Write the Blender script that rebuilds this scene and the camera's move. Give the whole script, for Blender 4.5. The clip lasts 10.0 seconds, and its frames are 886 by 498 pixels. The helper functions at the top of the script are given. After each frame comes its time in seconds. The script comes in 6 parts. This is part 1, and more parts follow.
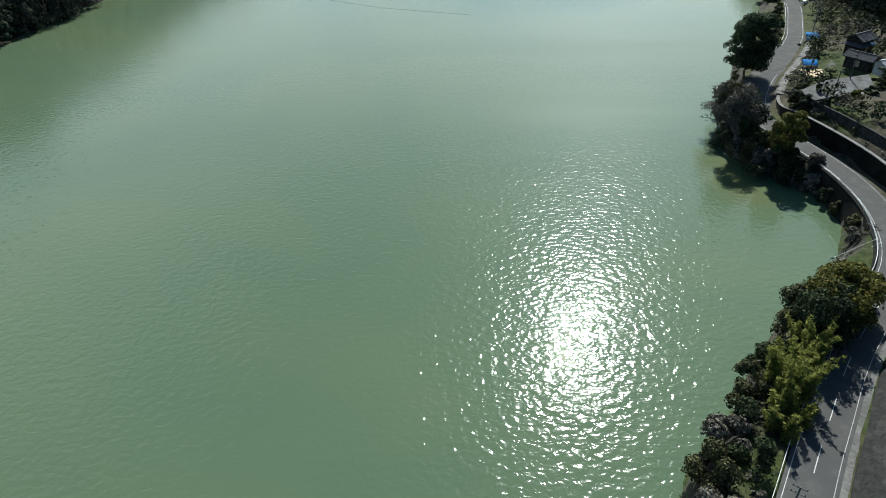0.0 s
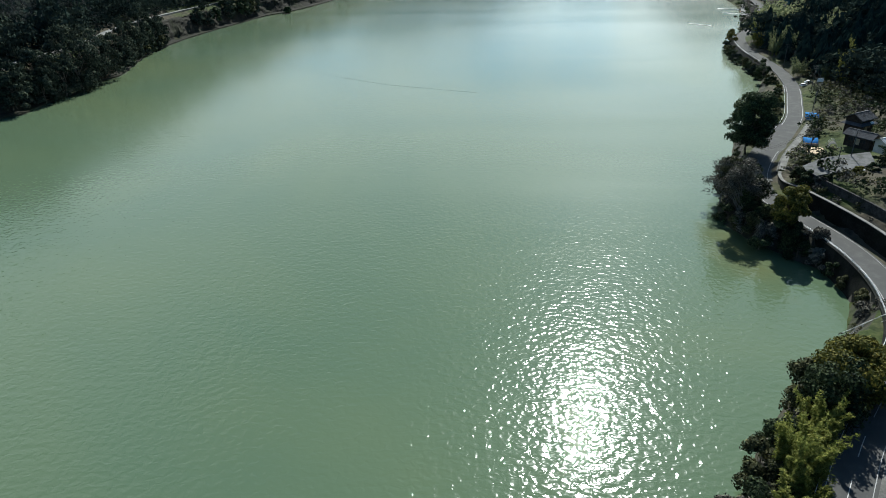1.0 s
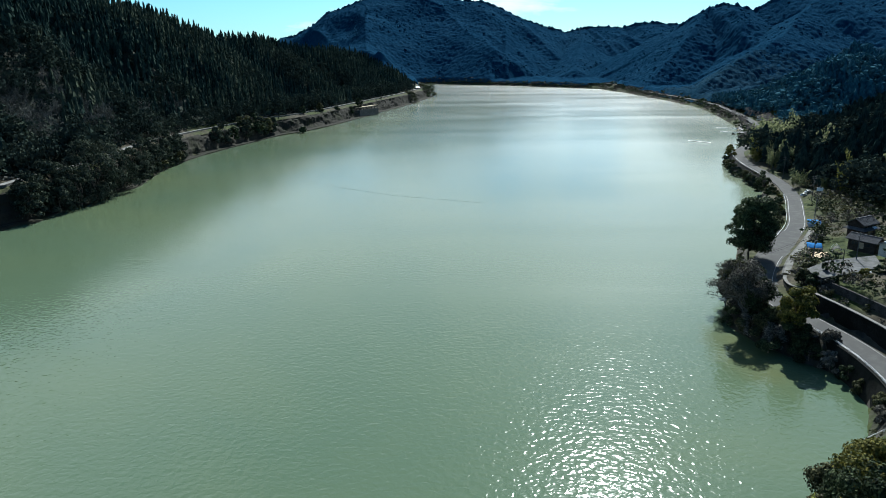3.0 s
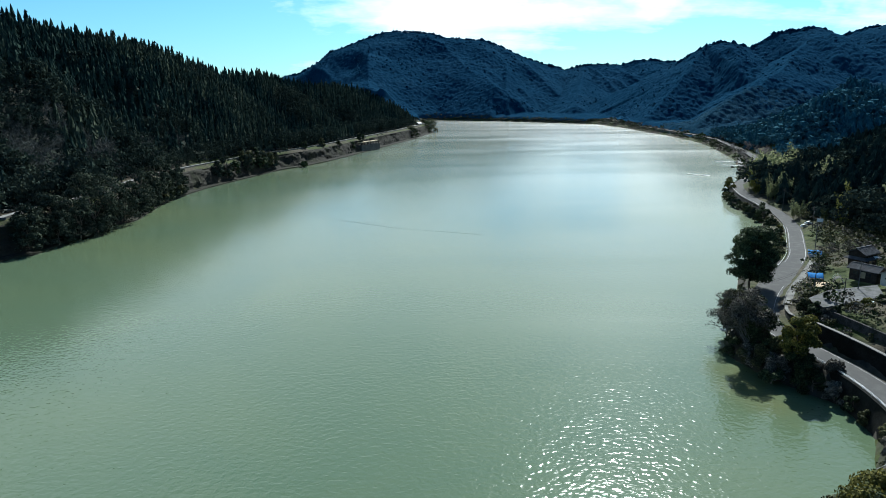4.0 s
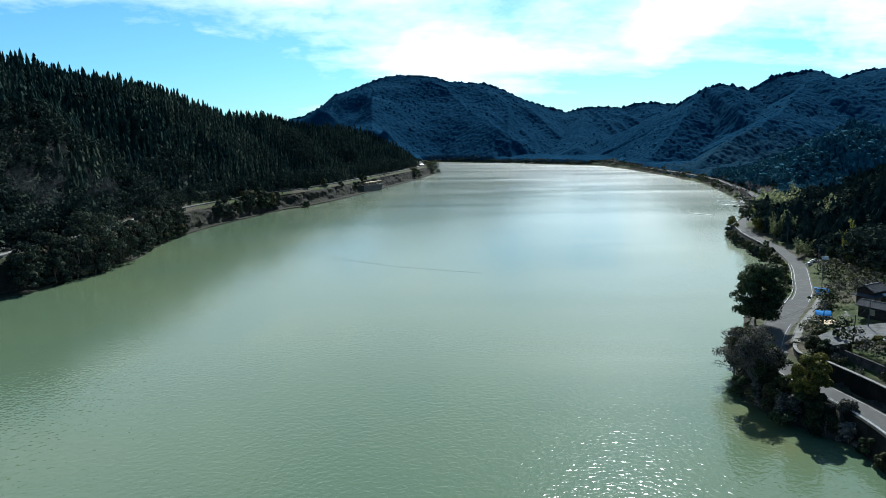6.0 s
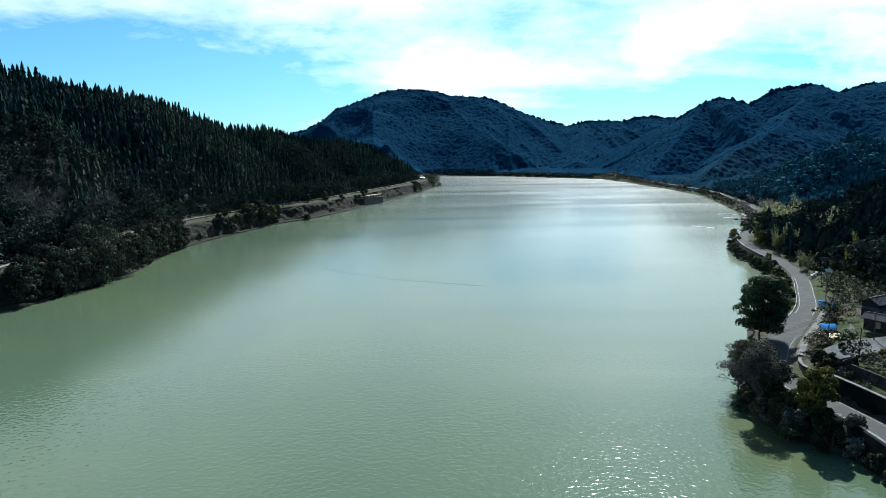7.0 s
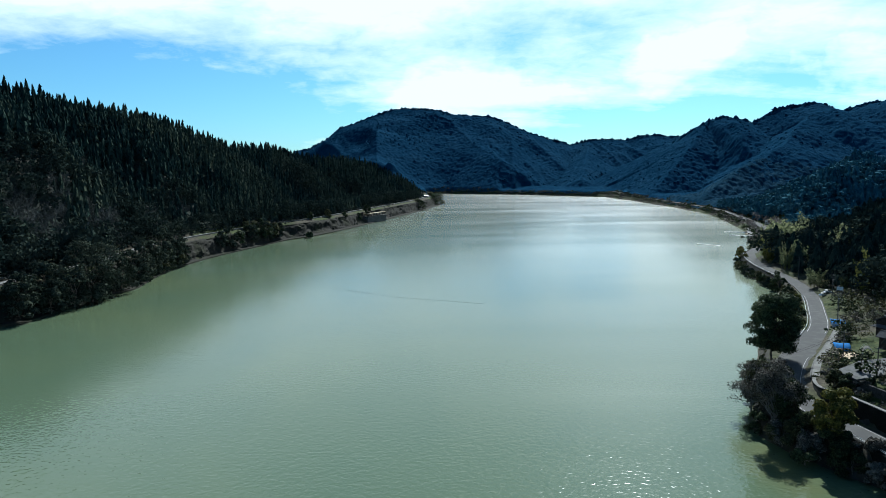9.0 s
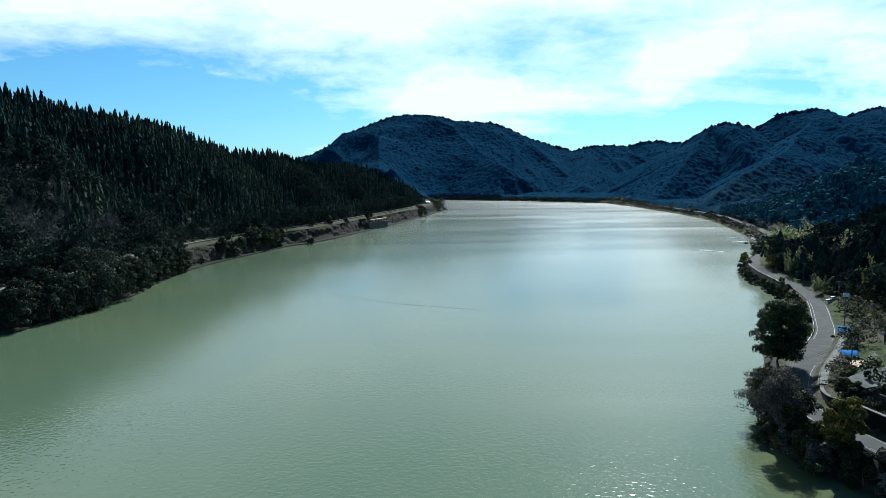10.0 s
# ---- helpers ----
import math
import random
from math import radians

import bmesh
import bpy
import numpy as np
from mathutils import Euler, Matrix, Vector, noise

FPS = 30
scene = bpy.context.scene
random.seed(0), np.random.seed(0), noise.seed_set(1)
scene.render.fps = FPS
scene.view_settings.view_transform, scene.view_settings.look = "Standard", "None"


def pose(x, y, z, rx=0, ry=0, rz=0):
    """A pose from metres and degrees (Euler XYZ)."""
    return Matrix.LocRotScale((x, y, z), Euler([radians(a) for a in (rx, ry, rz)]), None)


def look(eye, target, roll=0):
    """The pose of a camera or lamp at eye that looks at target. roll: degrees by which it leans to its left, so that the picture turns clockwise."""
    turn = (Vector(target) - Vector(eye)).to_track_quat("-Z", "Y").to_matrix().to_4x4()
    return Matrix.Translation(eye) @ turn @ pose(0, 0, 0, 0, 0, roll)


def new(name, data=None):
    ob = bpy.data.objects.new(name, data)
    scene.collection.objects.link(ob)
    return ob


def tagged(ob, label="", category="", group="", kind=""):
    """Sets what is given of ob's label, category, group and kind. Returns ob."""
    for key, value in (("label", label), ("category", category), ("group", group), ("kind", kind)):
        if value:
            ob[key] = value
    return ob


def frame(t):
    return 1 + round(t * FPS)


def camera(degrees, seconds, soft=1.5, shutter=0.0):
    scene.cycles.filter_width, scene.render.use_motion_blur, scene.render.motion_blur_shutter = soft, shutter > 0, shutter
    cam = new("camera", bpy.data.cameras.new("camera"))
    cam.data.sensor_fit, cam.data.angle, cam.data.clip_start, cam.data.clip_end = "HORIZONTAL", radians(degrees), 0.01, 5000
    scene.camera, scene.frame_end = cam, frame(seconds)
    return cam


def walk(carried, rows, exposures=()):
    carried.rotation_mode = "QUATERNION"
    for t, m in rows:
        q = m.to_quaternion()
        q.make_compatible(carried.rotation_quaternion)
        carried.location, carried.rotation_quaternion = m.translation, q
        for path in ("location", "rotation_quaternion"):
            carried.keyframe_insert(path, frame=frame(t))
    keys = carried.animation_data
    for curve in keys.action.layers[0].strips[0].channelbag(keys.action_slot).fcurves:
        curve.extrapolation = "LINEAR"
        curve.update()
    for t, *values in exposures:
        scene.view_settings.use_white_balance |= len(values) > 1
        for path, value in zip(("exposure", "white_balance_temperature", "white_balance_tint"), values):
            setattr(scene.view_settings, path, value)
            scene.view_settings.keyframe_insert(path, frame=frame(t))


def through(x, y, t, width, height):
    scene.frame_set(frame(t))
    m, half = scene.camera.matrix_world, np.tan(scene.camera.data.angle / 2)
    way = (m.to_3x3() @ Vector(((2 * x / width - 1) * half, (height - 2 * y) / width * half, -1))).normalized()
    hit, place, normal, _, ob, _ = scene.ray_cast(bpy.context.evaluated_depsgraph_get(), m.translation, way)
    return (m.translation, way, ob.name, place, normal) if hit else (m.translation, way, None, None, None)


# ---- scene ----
cam = camera(67.92, 10.0, 0.85)
walk(cam, [
    (0.0, pose(-8.60, -4.06, 85.80, 56.97, 1.01, -2.32)),
    (0.5, pose(-7.23, -3.27, 84.08, 60.30, 0.66, -1.73)),
    (1.0, pose(-6.21, -2.88, 82.76, 63.58, 0.48, -1.25)),
    (1.5, pose(-5.29, -2.66, 81.51, 66.56, 0.39, -0.85)),
    (2.0, pose(-4.27, -2.49, 80.25, 69.22, 0.38, -0.54)),
    (2.5, pose(-3.24, -2.14, 79.01, 71.60, 0.55, -0.37)),
    (4.0, pose(-0.60, -0.50, 75.78, 76.69, 0.83, -0.08)),
    (4.5, pose(0.02, 0.17, 75.01, 77.78, 0.83, -0.01)),
    (5.0, pose(0.42, 1.08, 74.41, 78.73, 0.84, 0.08)),
    (5.5, pose(0.71, 2.07, 73.88, 79.58, 0.89, 0.14)),
    (7.0, pose(1.23, 5.01, 72.65, 81.47, 0.92, 0.28)),
    (7.5, pose(1.36, 6.06, 72.26, 82.01, 0.94, 0.31)),
    (8.0, pose(1.42, 7.13, 71.85, 82.43, 0.92, 0.37)),
    (8.5, pose(1.46, 8.36, 71.52, 82.76, 0.94, 0.46)),
    (9.0, pose(1.58, 9.87, 71.30, 83.08, 0.92, 0.60)),
    (9.5, pose(1.75, 11.34, 71.08, 83.37, 0.95, 0.69)),
    (10.0, pose(1.87, 12.70, 70.82, 83.64, 0.94, 0.78)),
], exposures=[(0.0, 1.18, 5900, 4), (1.0, 1.18, 5850, 4), (2.5, 1.28, 5700, 4), (5.5, 1.27, 5600, 4), (7.0, 1.25, 5540, 4), (9.0, 1.07, 5480, 4), (10.0, 1.07, 5480, 4)])

# ---- light ----
SUN_AZ, SUN_EL = radians(16.7), radians(41.0)
sun_way = Vector((math.sin(SUN_AZ) * math.cos(SUN_EL), math.cos(SUN_AZ) * math.cos(SUN_EL), math.sin(SUN_EL)))
sun = new("sun", bpy.data.lights.new("sun", "SUN"))
sun.data.energy, sun.data.angle, sun.data.color = 5.0, radians(0.53), (1.0, 0.94, 0.84)
sun.matrix_world = look(sun_way * 400, (0, 0, 0))


class Nodes:
    """A node tree with a short way of writing nodes."""

    def __init__(self, tree):
        self.t = tree
        tree.nodes.clear()

    def n(self, kind, sets=None, **inputs):
        node = self.t.nodes.new(kind)
        for k, v in (sets or {}).items():
            setattr(node, k, v)
        for k, v in inputs.items():
            self.put(node, k.replace("_", " "), v)
        return node

    def put(self, node, key, v):
        sock = node.inputs[int(key[1:])] if key[0] == "i" and key[1:].isdigit() else node.inputs[key]
        if isinstance(v, bpy.types.NodeSocket):
            self.t.links.new(v, sock)
        elif isinstance(v, bpy.types.Node):
            self.t.links.new(v.outputs[0], sock)
        else:
            sock.default_value = v

    def math(self, op, a, b=0.0, clamp=False):
        return self.n("ShaderNodeMath", {"operation": op, "use_clamp": clamp}, i0=a, i1=b).outputs[0]

    def mix(self, fac, a, b, blend="MIX"):
        node = self.n("ShaderNodeMix", {"data_type": "RGBA", "blend_type": blend})
        self.put(node, "i0", fac), self.put(node, "i6", a), self.put(node, "i7", b)
        return node.outputs[2]

    def ramp(self, fac, *stops):
        node = self.n("ShaderNodeValToRGB", None, i0=fac)
        el = node.color_ramp.elements
        while len(el) < len(stops):
            el.new(0.5)
        for e, (p, c) in zip(el, stops):
            e.position, e.color = p, (c if len(c) == 4 else (*c, 1))
        return node.outputs[0]

    def noise(self, vec, scale, detail=3.0, rough=0.55, distort=0.0):
        return self.n("ShaderNodeTexNoise", None, Vector=vec, Scale=scale, Detail=detail, Roughness=rough, Distortion=distort).outputs[0]


def grey(v):
    return (v, v, v, 1)


world = bpy.data.worlds.new("sky")
scene.world = world
world.use_nodes = True
w = Nodes(world.node_tree)
sky = w.n("ShaderNodeTexSky", {"sky_type": "NISHITA", "sun_disc": False, "sun_elevation": SUN_EL, "sun_rotation": SUN_AZ,
                               "altitude": 200.0, "air_density": 1.0, "dust_density": 0.6, "ozone_density": 1.6})
way = w.n("ShaderNodeTexCoord").outputs["Generated"]
sep = w.n("ShaderNodeSeparateXYZ", None, i0=way)
# clouds lie on a high flat layer, thicker higher up and towards the sun than low in the west
up = w.math("ADD", w.math("MAXIMUM", sep.outputs[2], 0.0), 0.16)
layer = w.n("ShaderNodeCombineXYZ", None, X=w.math("DIVIDE", sep.outputs[0], up), Y=w.math("DIVIDE", sep.outputs[1], up)).outputs[0]
drift = w.n("ShaderNodeMapping", None, Vector=layer, Location=(3.1, 0.4, 0.0), Rotation=(0, 0, radians(-24)), Scale=(0.34, 0.62, 1.0)).outputs[0]
c1 = w.noise(drift, 1.15, 6.0, 0.56, 0.35)
c2 = w.noise(layer, 5.0, 5.0, 0.65, 0.3)
low = w.math("ADD", 0.08, w.math("MULTIPLY", w.math("MAXIMUM", w.math("SUBTRACT", 0.0, sep.outputs[0]), 0.0), 0.145))
thick = w.math("MULTIPLY", w.math("SUBTRACT", sep.outputs[2], low), 11.0)
thick = w.math("MINIMUM", w.math("MAXIMUM", thick, -1.0), 1.0)
# cover thins overhead, out of view, so that less sky light fills shadows
high = w.math("MULTIPLY", w.math("MAXIMUM", w.math("SUBTRACT", sep.outputs[2], 0.36), 0.0), 5.0)
thick = w.math("SUBTRACT", thick, high)
sunward = w.math("MULTIPLY", w.math("SUBTRACT", w.n("ShaderNodeVectorMath", {"operation": "DOT_PRODUCT"}, i0=way, i1=(0.16, 0.97, 0.17)).outputs["Value"], 0.90), 4.0)
thick = w.math("ADD", thick, w.math("MAXIMUM", w.math("MINIMUM", sunward, 0.5), w.math("ADD", w.math("MULTIPLY", w.math("MINIMUM", w.math("MAXIMUM", w.math("SUBTRACT", sep.outputs[2], 0.12), 0.0), 0.12), 8.0), -0.5)))
cover = w.math("ADD", c1, w.math("MULTIPLY", w.math("SUBTRACT", c2, 0.5), 0.26))
cover = w.math("ADD", cover, w.math("MULTIPLY", thick, 0.12))
# banks of cloud and clear gaps over the lake: side, height, half width, half height, amount
ahead = w.math("MAXIMUM", sep.outputs[1], 0.05)
warp = w.n("ShaderNodeTexNoise", None, Vector=way, Scale=5.0, Detail=5.0, Roughness=0.6)
torn = w.n("ShaderNodeSeparateXYZ", None, i0=warp.outputs["Color"])
side_ = w.math("ADD", w.math("DIVIDE", sep.outputs[0], ahead), w.math("MULTIPLY", w.math("SUBTRACT", torn.outputs[0], 0.5), 0.30))
rise_ = w.math("ADD", w.math("DIVIDE", sep.outputs[2], ahead), w.math("MULTIPLY", w.math("SUBTRACT", torn.outputs[1], 0.5), 0.16))
for u0, v0, ru, rv, amount in ((-0.390, 0.232, 0.361, 0.077, 0.12), (-0.080, 0.210, 0.223, 0.094, 0.10), (0.069, 0.109, 0.137, 0.052, 0.14), (0.095, 0.198, 0.064, 0.064, -0.04),
                               (0.161, 0.144, 0.064, 0.064, -0.04), (0.344, 0.165, 0.103, 0.052, 0.13), (0.240, 0.175, 0.052, 0.077, -0.04), (0.601, 0.144, 0.069, 0.047, 0.15),
                               (0.495, 0.109, 0.103, 0.030, -0.08), (-0.509, 0.106, 0.292, 0.069, -0.16), (-0.202, 0.084, 0.137, 0.052, -0.10), (0.347, 0.066, 0.172, 0.033, -0.10),
                               (0.441, 0.232, 0.198, 0.052, 0.03)):
    du = w.math("DIVIDE", w.math("SUBTRACT", side_, u0), ru)
    dv = w.math("DIVIDE", w.math("SUBTRACT", rise_, v0), rv)
    bank = w.math("SUBTRACT", 1.0, w.math("ADD", w.math("MULTIPLY", du, du), w.math("MULTIPLY", dv, dv)), True)
    cover = w.math("ADD", cover, w.math("MULTIPLY", w.math("POWER", bank, 0.7), amount))
# cloud is cleared behind the camera, out of view, to lower the fill light
cover = w.math("SUBTRACT", cover, w.math("MULTIPLY", w.math("SUBTRACT", 0.35, sep.outputs[1], True), 0.45))
veil = w.ramp(cover, (0.46, grey(0.0)), (0.57, grey(0.45)), (0.72, grey(1.0)))
cloud = w.n("ShaderNodeBackground", None, Color=(0.895, 0.985, 0.96, 1), Strength=0.575)
tint = w.mix(1.0, sky.outputs[0], (0.50, 0.84, 1.0, 1), "MULTIPLY")
clear = w.n("ShaderNodeBackground", None, Color=tint, Strength=0.052)
both = w.n("ShaderNodeMixShader", None, i0=veil, i1=clear, i2=cloud)
w.n("ShaderNodeOutputWorld", None, Surface=both)


# ---- materials ----
def material(name):
    m = bpy.data.materials.new(name)
    m.use_nodes = True
    return m, Nodes(m.node_tree)


def surface(name, dark, light, scale, rough=0.85, metal=0.0, bump=0.3, fine=8.0, stain=None, stain_scale=0.1, spread=0.25):
    """Two-scale mottled surface: broad patches, fine grain, relief; world-size through object coordinates."""
    m, k = material(name)
    vec = k.n("ShaderNodeTexCoord").outputs["Object"]
    rnd = k.n("ShaderNodeObjectInfo").outputs["Random"]
    broad, grain = k.noise(vec, scale, 4.0), k.noise(vec, scale * fine, 3.0)
    f = k.math("ADD", k.math("MULTIPLY", broad, 0.65), k.math("MULTIPLY", grain, 0.35))
    f = k.math("ADD", f, k.math("MULTIPLY", k.math("SUBTRACT", rnd, 0.5), spread))
    col = k.ramp(f, (0.36, dark), (0.64, light))
    if stain:
        s = k.ramp(k.noise(vec, stain_scale, 5.0, 0.65, 0.4), (0.5, grey(0)), (0.66, grey(1)))
        col = k.mix(k.math("MULTIPLY", s, 0.7), col, (*stain, 1))
    b = k.n("ShaderNodeBump", None, Strength=bump, Distance=0.05, Height=grain)
    p = k.n("ShaderNodeBsdfPrincipled", None, Base_Color=col, Roughness=rough, Metallic=metal, Normal=b.outputs[0],
            Specular_IOR_Level=0.06 if rough > 0.8 else 0.4)
    k.n("ShaderNodeOutputMaterial", None, Surface=p)
    return m


def foliage(name, dark, mid, light, patch=0.12, through=0.22, rough=0.75, gloss=0.05, leafwise=0.45):
    """Leaves: each leaf or clump differs a little, whole trees differ more; light shines through."""
    m, k = material(name)
    vec = k.n("ShaderNodeTexCoord").outputs["Object"]
    isl = k.n("ShaderNodeNewGeometry").outputs["Random Per Island"]
    rnd = k.n("ShaderNodeObjectInfo").outputs["Random"]
    f = k.math("ADD", k.math("MULTIPLY", isl, leafwise), k.math("MULTIPLY", k.noise(vec, patch, 3.0), 1.2 - leafwise))
    f = k.math("ADD", f, k.math("MULTIPLY", k.math("SUBTRACT", rnd, 0.5), 0.16))
    col = k.ramp(f, (0.30, dark), (0.58, mid), (0.90, light))
    d = k.n("ShaderNodeBsdfPrincipled", None, Base_Color=col, Roughness=rough, Specular_IOR_Level=gloss)
    tr = k.n("ShaderNodeBsdfTranslucent", None, Color=col)
    k.n("ShaderNodeOutputMaterial", None, Surface=k.n("ShaderNodeMixShader", None, i0=through, i1=d, i2=tr))
    return m


def woods(name, dark, mid, light):
    """Far woods: crowns told apart by tone and relief, stands by broad patches."""
    m, k = material(name)
    vec = k.n("ShaderNodeTexCoord").outputs["Object"]
    stand, crown, spray = k.noise(vec, 0.012, 3.0), k.noise(vec, 0.10, 3.0, 0.6), k.noise(vec, 0.45, 3.0, 0.65)
    f = k.math("ADD", k.math("MULTIPLY", stand, 0.35), k.math("ADD", k.math("MULTIPLY", crown, 0.35), k.math("MULTIPLY", spray, 0.30)))
    col = k.ramp(f, (0.36, dark), (0.50, mid), (0.66, light))
    bp = k.n("ShaderNodeBump", None, Strength=0.45, Distance=1.6, Height=k.math("ADD", spray, crown))
    d = k.n("ShaderNodeBsdfPrincipled", None, Base_Color=col, Roughness=0.9, Specular_IOR_Level=0.0, Normal=bp.outputs[0])
    tr = k.n("ShaderNodeBsdfTranslucent", None, Color=col)
    k.n("ShaderNodeOutputMaterial", None, Surface=k.n("ShaderNodeMixShader", None, i0=0.45, i1=d, i2=tr))
    return m


M_cedar = foliage("cedar_needles", (0.006, 0.011, 0.011), (0.015, 0.027, 0.024), (0.035, 0.051, 0.039), 0.04, 0.06, gloss=0.0)
# distance haze is put into the blue base colours of the far woods
M_far = woods("haze_tinted_distant_woods", (0.009, 0.036, 0.073), (0.013, 0.048, 0.094), (0.023, 0.067, 0.118))
# spur and middle woods: thinner haze, again painted as blue in the leaves
M_spur = woods("haze_tinted_spur_woods", (0.009, 0.028, 0.051), (0.016, 0.046, 0.078), (0.038, 0.079, 0.112))
M_mid = foliage("haze_tinted_middle_woods", (0.015, 0.043, 0.062), (0.026, 0.074, 0.098), (0.059, 0.119, 0.139), 0.02, 0.05, gloss=0.0)
M_cedar_b = foliage("brownish_cedar_needles", (0.011, 0.018, 0.014), (0.028, 0.038, 0.028), (0.059, 0.070, 0.048), 0.04, 0.06, gloss=0.0)
M_hill = foliage("hillside_evergreens", (0.006, 0.012, 0.011), (0.018, 0.026, 0.022), (0.046, 0.058, 0.041), 0.05, 0.08, gloss=0.0, leafwise=0.25)
M_bare = foliage("bare_grey_crowns", (0.022, 0.024, 0.022), (0.051, 0.055, 0.050), (0.114, 0.114, 0.105), 0.15, 0.06, gloss=0.0)
M_grove = foliage("hillside_bamboo", (0.043, 0.059, 0.026), (0.109, 0.126, 0.061), (0.251, 0.261, 0.135), 0.2, 0.36)
M_oak = foliage("evergreen_leaves", (0.006, 0.011, 0.006), (0.021, 0.031, 0.014), (0.078, 0.097, 0.043), 0.10, 0.14)
M_olive = foliage("olive_leaves", (0.011, 0.015, 0.007), (0.042, 0.045, 0.020), (0.120, 0.114, 0.052), 0.15, 0.16)
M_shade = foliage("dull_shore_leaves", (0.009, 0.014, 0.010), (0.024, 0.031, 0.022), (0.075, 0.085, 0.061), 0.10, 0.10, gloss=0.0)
M_bamboo = foliage("bamboo_leaves", (0.061, 0.081, 0.016), (0.142, 0.155, 0.035), (0.270, 0.263, 0.074), 0.3, 0.35)
M_gold = foliage("yellowing_leaves", (0.016, 0.022, 0.006), (0.053, 0.056, 0.014), (0.155, 0.136, 0.028), 0.2, 0.22)
M_dry = foliage("dry_twigs_and_leaves", (0.016, 0.016, 0.014), (0.062, 0.058, 0.046), (0.196, 0.181, 0.146), 0.2, 0.1)
M_twig = foliage("pale_bare_twigs", (0.05, 0.045, 0.042), (0.11, 0.098, 0.092), (0.20, 0.18, 0.17), 0.2, 0.2)
M_bark = surface("bark", (0.05, 0.04, 0.03), (0.16, 0.13, 0.10), 1.5, 0.95, bump=0.6)
M_asphalt = surface("asphalt", (0.052, 0.052, 0.050), (0.082, 0.081, 0.077), 0.35, 0.9, bump=0.2, fine=20, stain=(0.046, 0.046, 0.047), stain_scale=0.12)
M_paint = surface("white_road_paint", (0.158, 0.158, 0.158), (0.288, 0.288, 0.281), 1.2, 0.7, bump=0.1)
M_concrete = surface("weathered_concrete", (0.060, 0.060, 0.056), (0.135, 0.132, 0.124), 0.25, 0.9, bump=0.3, stain=(0.07, 0.07, 0.06), stain_scale=0.3)
# near black: the deep shade on these walls is put into the colour
M_darkwall = surface("shade_darkened_wall", (0.006, 0.007, 0.006), (0.020, 0.020, 0.018), 0.3, 0.95, bump=0.5, stain=(0.008, 0.010, 0.006), stain_scale=0.25)
M_palebark = surface("pale_grey_bark", (0.08, 0.078, 0.072), (0.17, 0.165, 0.155), 1.5, 0.95, bump=0.4)
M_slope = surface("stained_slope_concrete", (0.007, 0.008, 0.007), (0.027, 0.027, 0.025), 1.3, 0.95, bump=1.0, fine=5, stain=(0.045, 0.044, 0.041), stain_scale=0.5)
M_yard = surface("worn_yard_concrete", (0.039, 0.040, 0.041), (0.098, 0.098, 0.098), 0.35, 0.92, bump=0.4, fine=9, stain=(0.023, 0.027, 0.016), stain_scale=0.3)
M_rock = surface("eroded_bank_rock", (0.004, 0.005, 0.004), (0.019, 0.018, 0.014), 0.16, 0.95, bump=0.8, fine=6, stain=(0.017, 0.020, 0.009), stain_scale=0.06)
# lighter copy of the asphalt, with sunlight put into its colour
M_pale = surface("pale_sunlit_asphalt", (0.091, 0.091, 0.087), (0.154, 0.153, 0.147), 0.3, 0.9)
M_white = surface("white_painted_metal", (0.45, 0.45, 0.45), (0.66, 0.66, 0.65), 2.0, 0.45, bump=0.05)
M_rail = surface("galvanised_steel", (0.22, 0.23, 0.24), (0.38, 0.39, 0.40), 2.0, 0.45, 0.5, bump=0.05)
M_pole = surface("pole_concrete", (0.05, 0.05, 0.048), (0.11, 0.11, 0.105), 1.0, 0.9)
M_cable = surface("black_cable", (0.008, 0.008, 0.008), (0.016, 0.016, 0.016), 2.0, 0.95)
# stone colour lowered to hold the shade on the terrace's upright faces
M_stone = surface("shade_darkened_terrace_stone", (0.010, 0.011, 0.010), (0.045, 0.044, 0.042), 0.9, 0.95, bump=1.0, fine=4, stain=(0.012, 0.016, 0.008), stain_scale=0.35)
M_tile = surface("grey_roof_tiles", (0.030, 0.031, 0.035), (0.066, 0.069, 0.074), 0.8, 0.85, bump=0.3)
M_timber = surface("dark_timber_boards", (0.022, 0.019, 0.017), (0.055, 0.046, 0.039), 0.8, 0.85)
M_plaster = surface("cream_plaster", (0.45, 0.43, 0.38), (0.62, 0.60, 0.54), 0.6, 0.9)
M_blue = surface("blue_tarpaulin", (0.008, 0.085, 0.24), (0.02, 0.14, 0.34), 0.9, 0.85, bump=0.4)
M_wood = surface("pale_weathered_wood", (0.22, 0.17, 0.11), (0.38, 0.31, 0.21), 0.8, 0.85)
M_rubber = surface("tyre_rubber", (0.02, 0.02, 0.02), (0.035, 0.035, 0.035), 4.0, 0.8)
M_foam = surface("white_float", (0.45, 0.46, 0.45), (0.66, 0.67, 0.66), 0.6, 0.6)


def glass_material():
    m, k = material("window_glass")
    p = k.n("ShaderNodeBsdfPrincipled", None, Base_Color=(0.02, 0.025, 0.03, 1), Roughness=0.06, IOR=1.5)
    k.n("ShaderNodeOutputMaterial", None, Surface=p)
    return m


M_glass = glass_material()


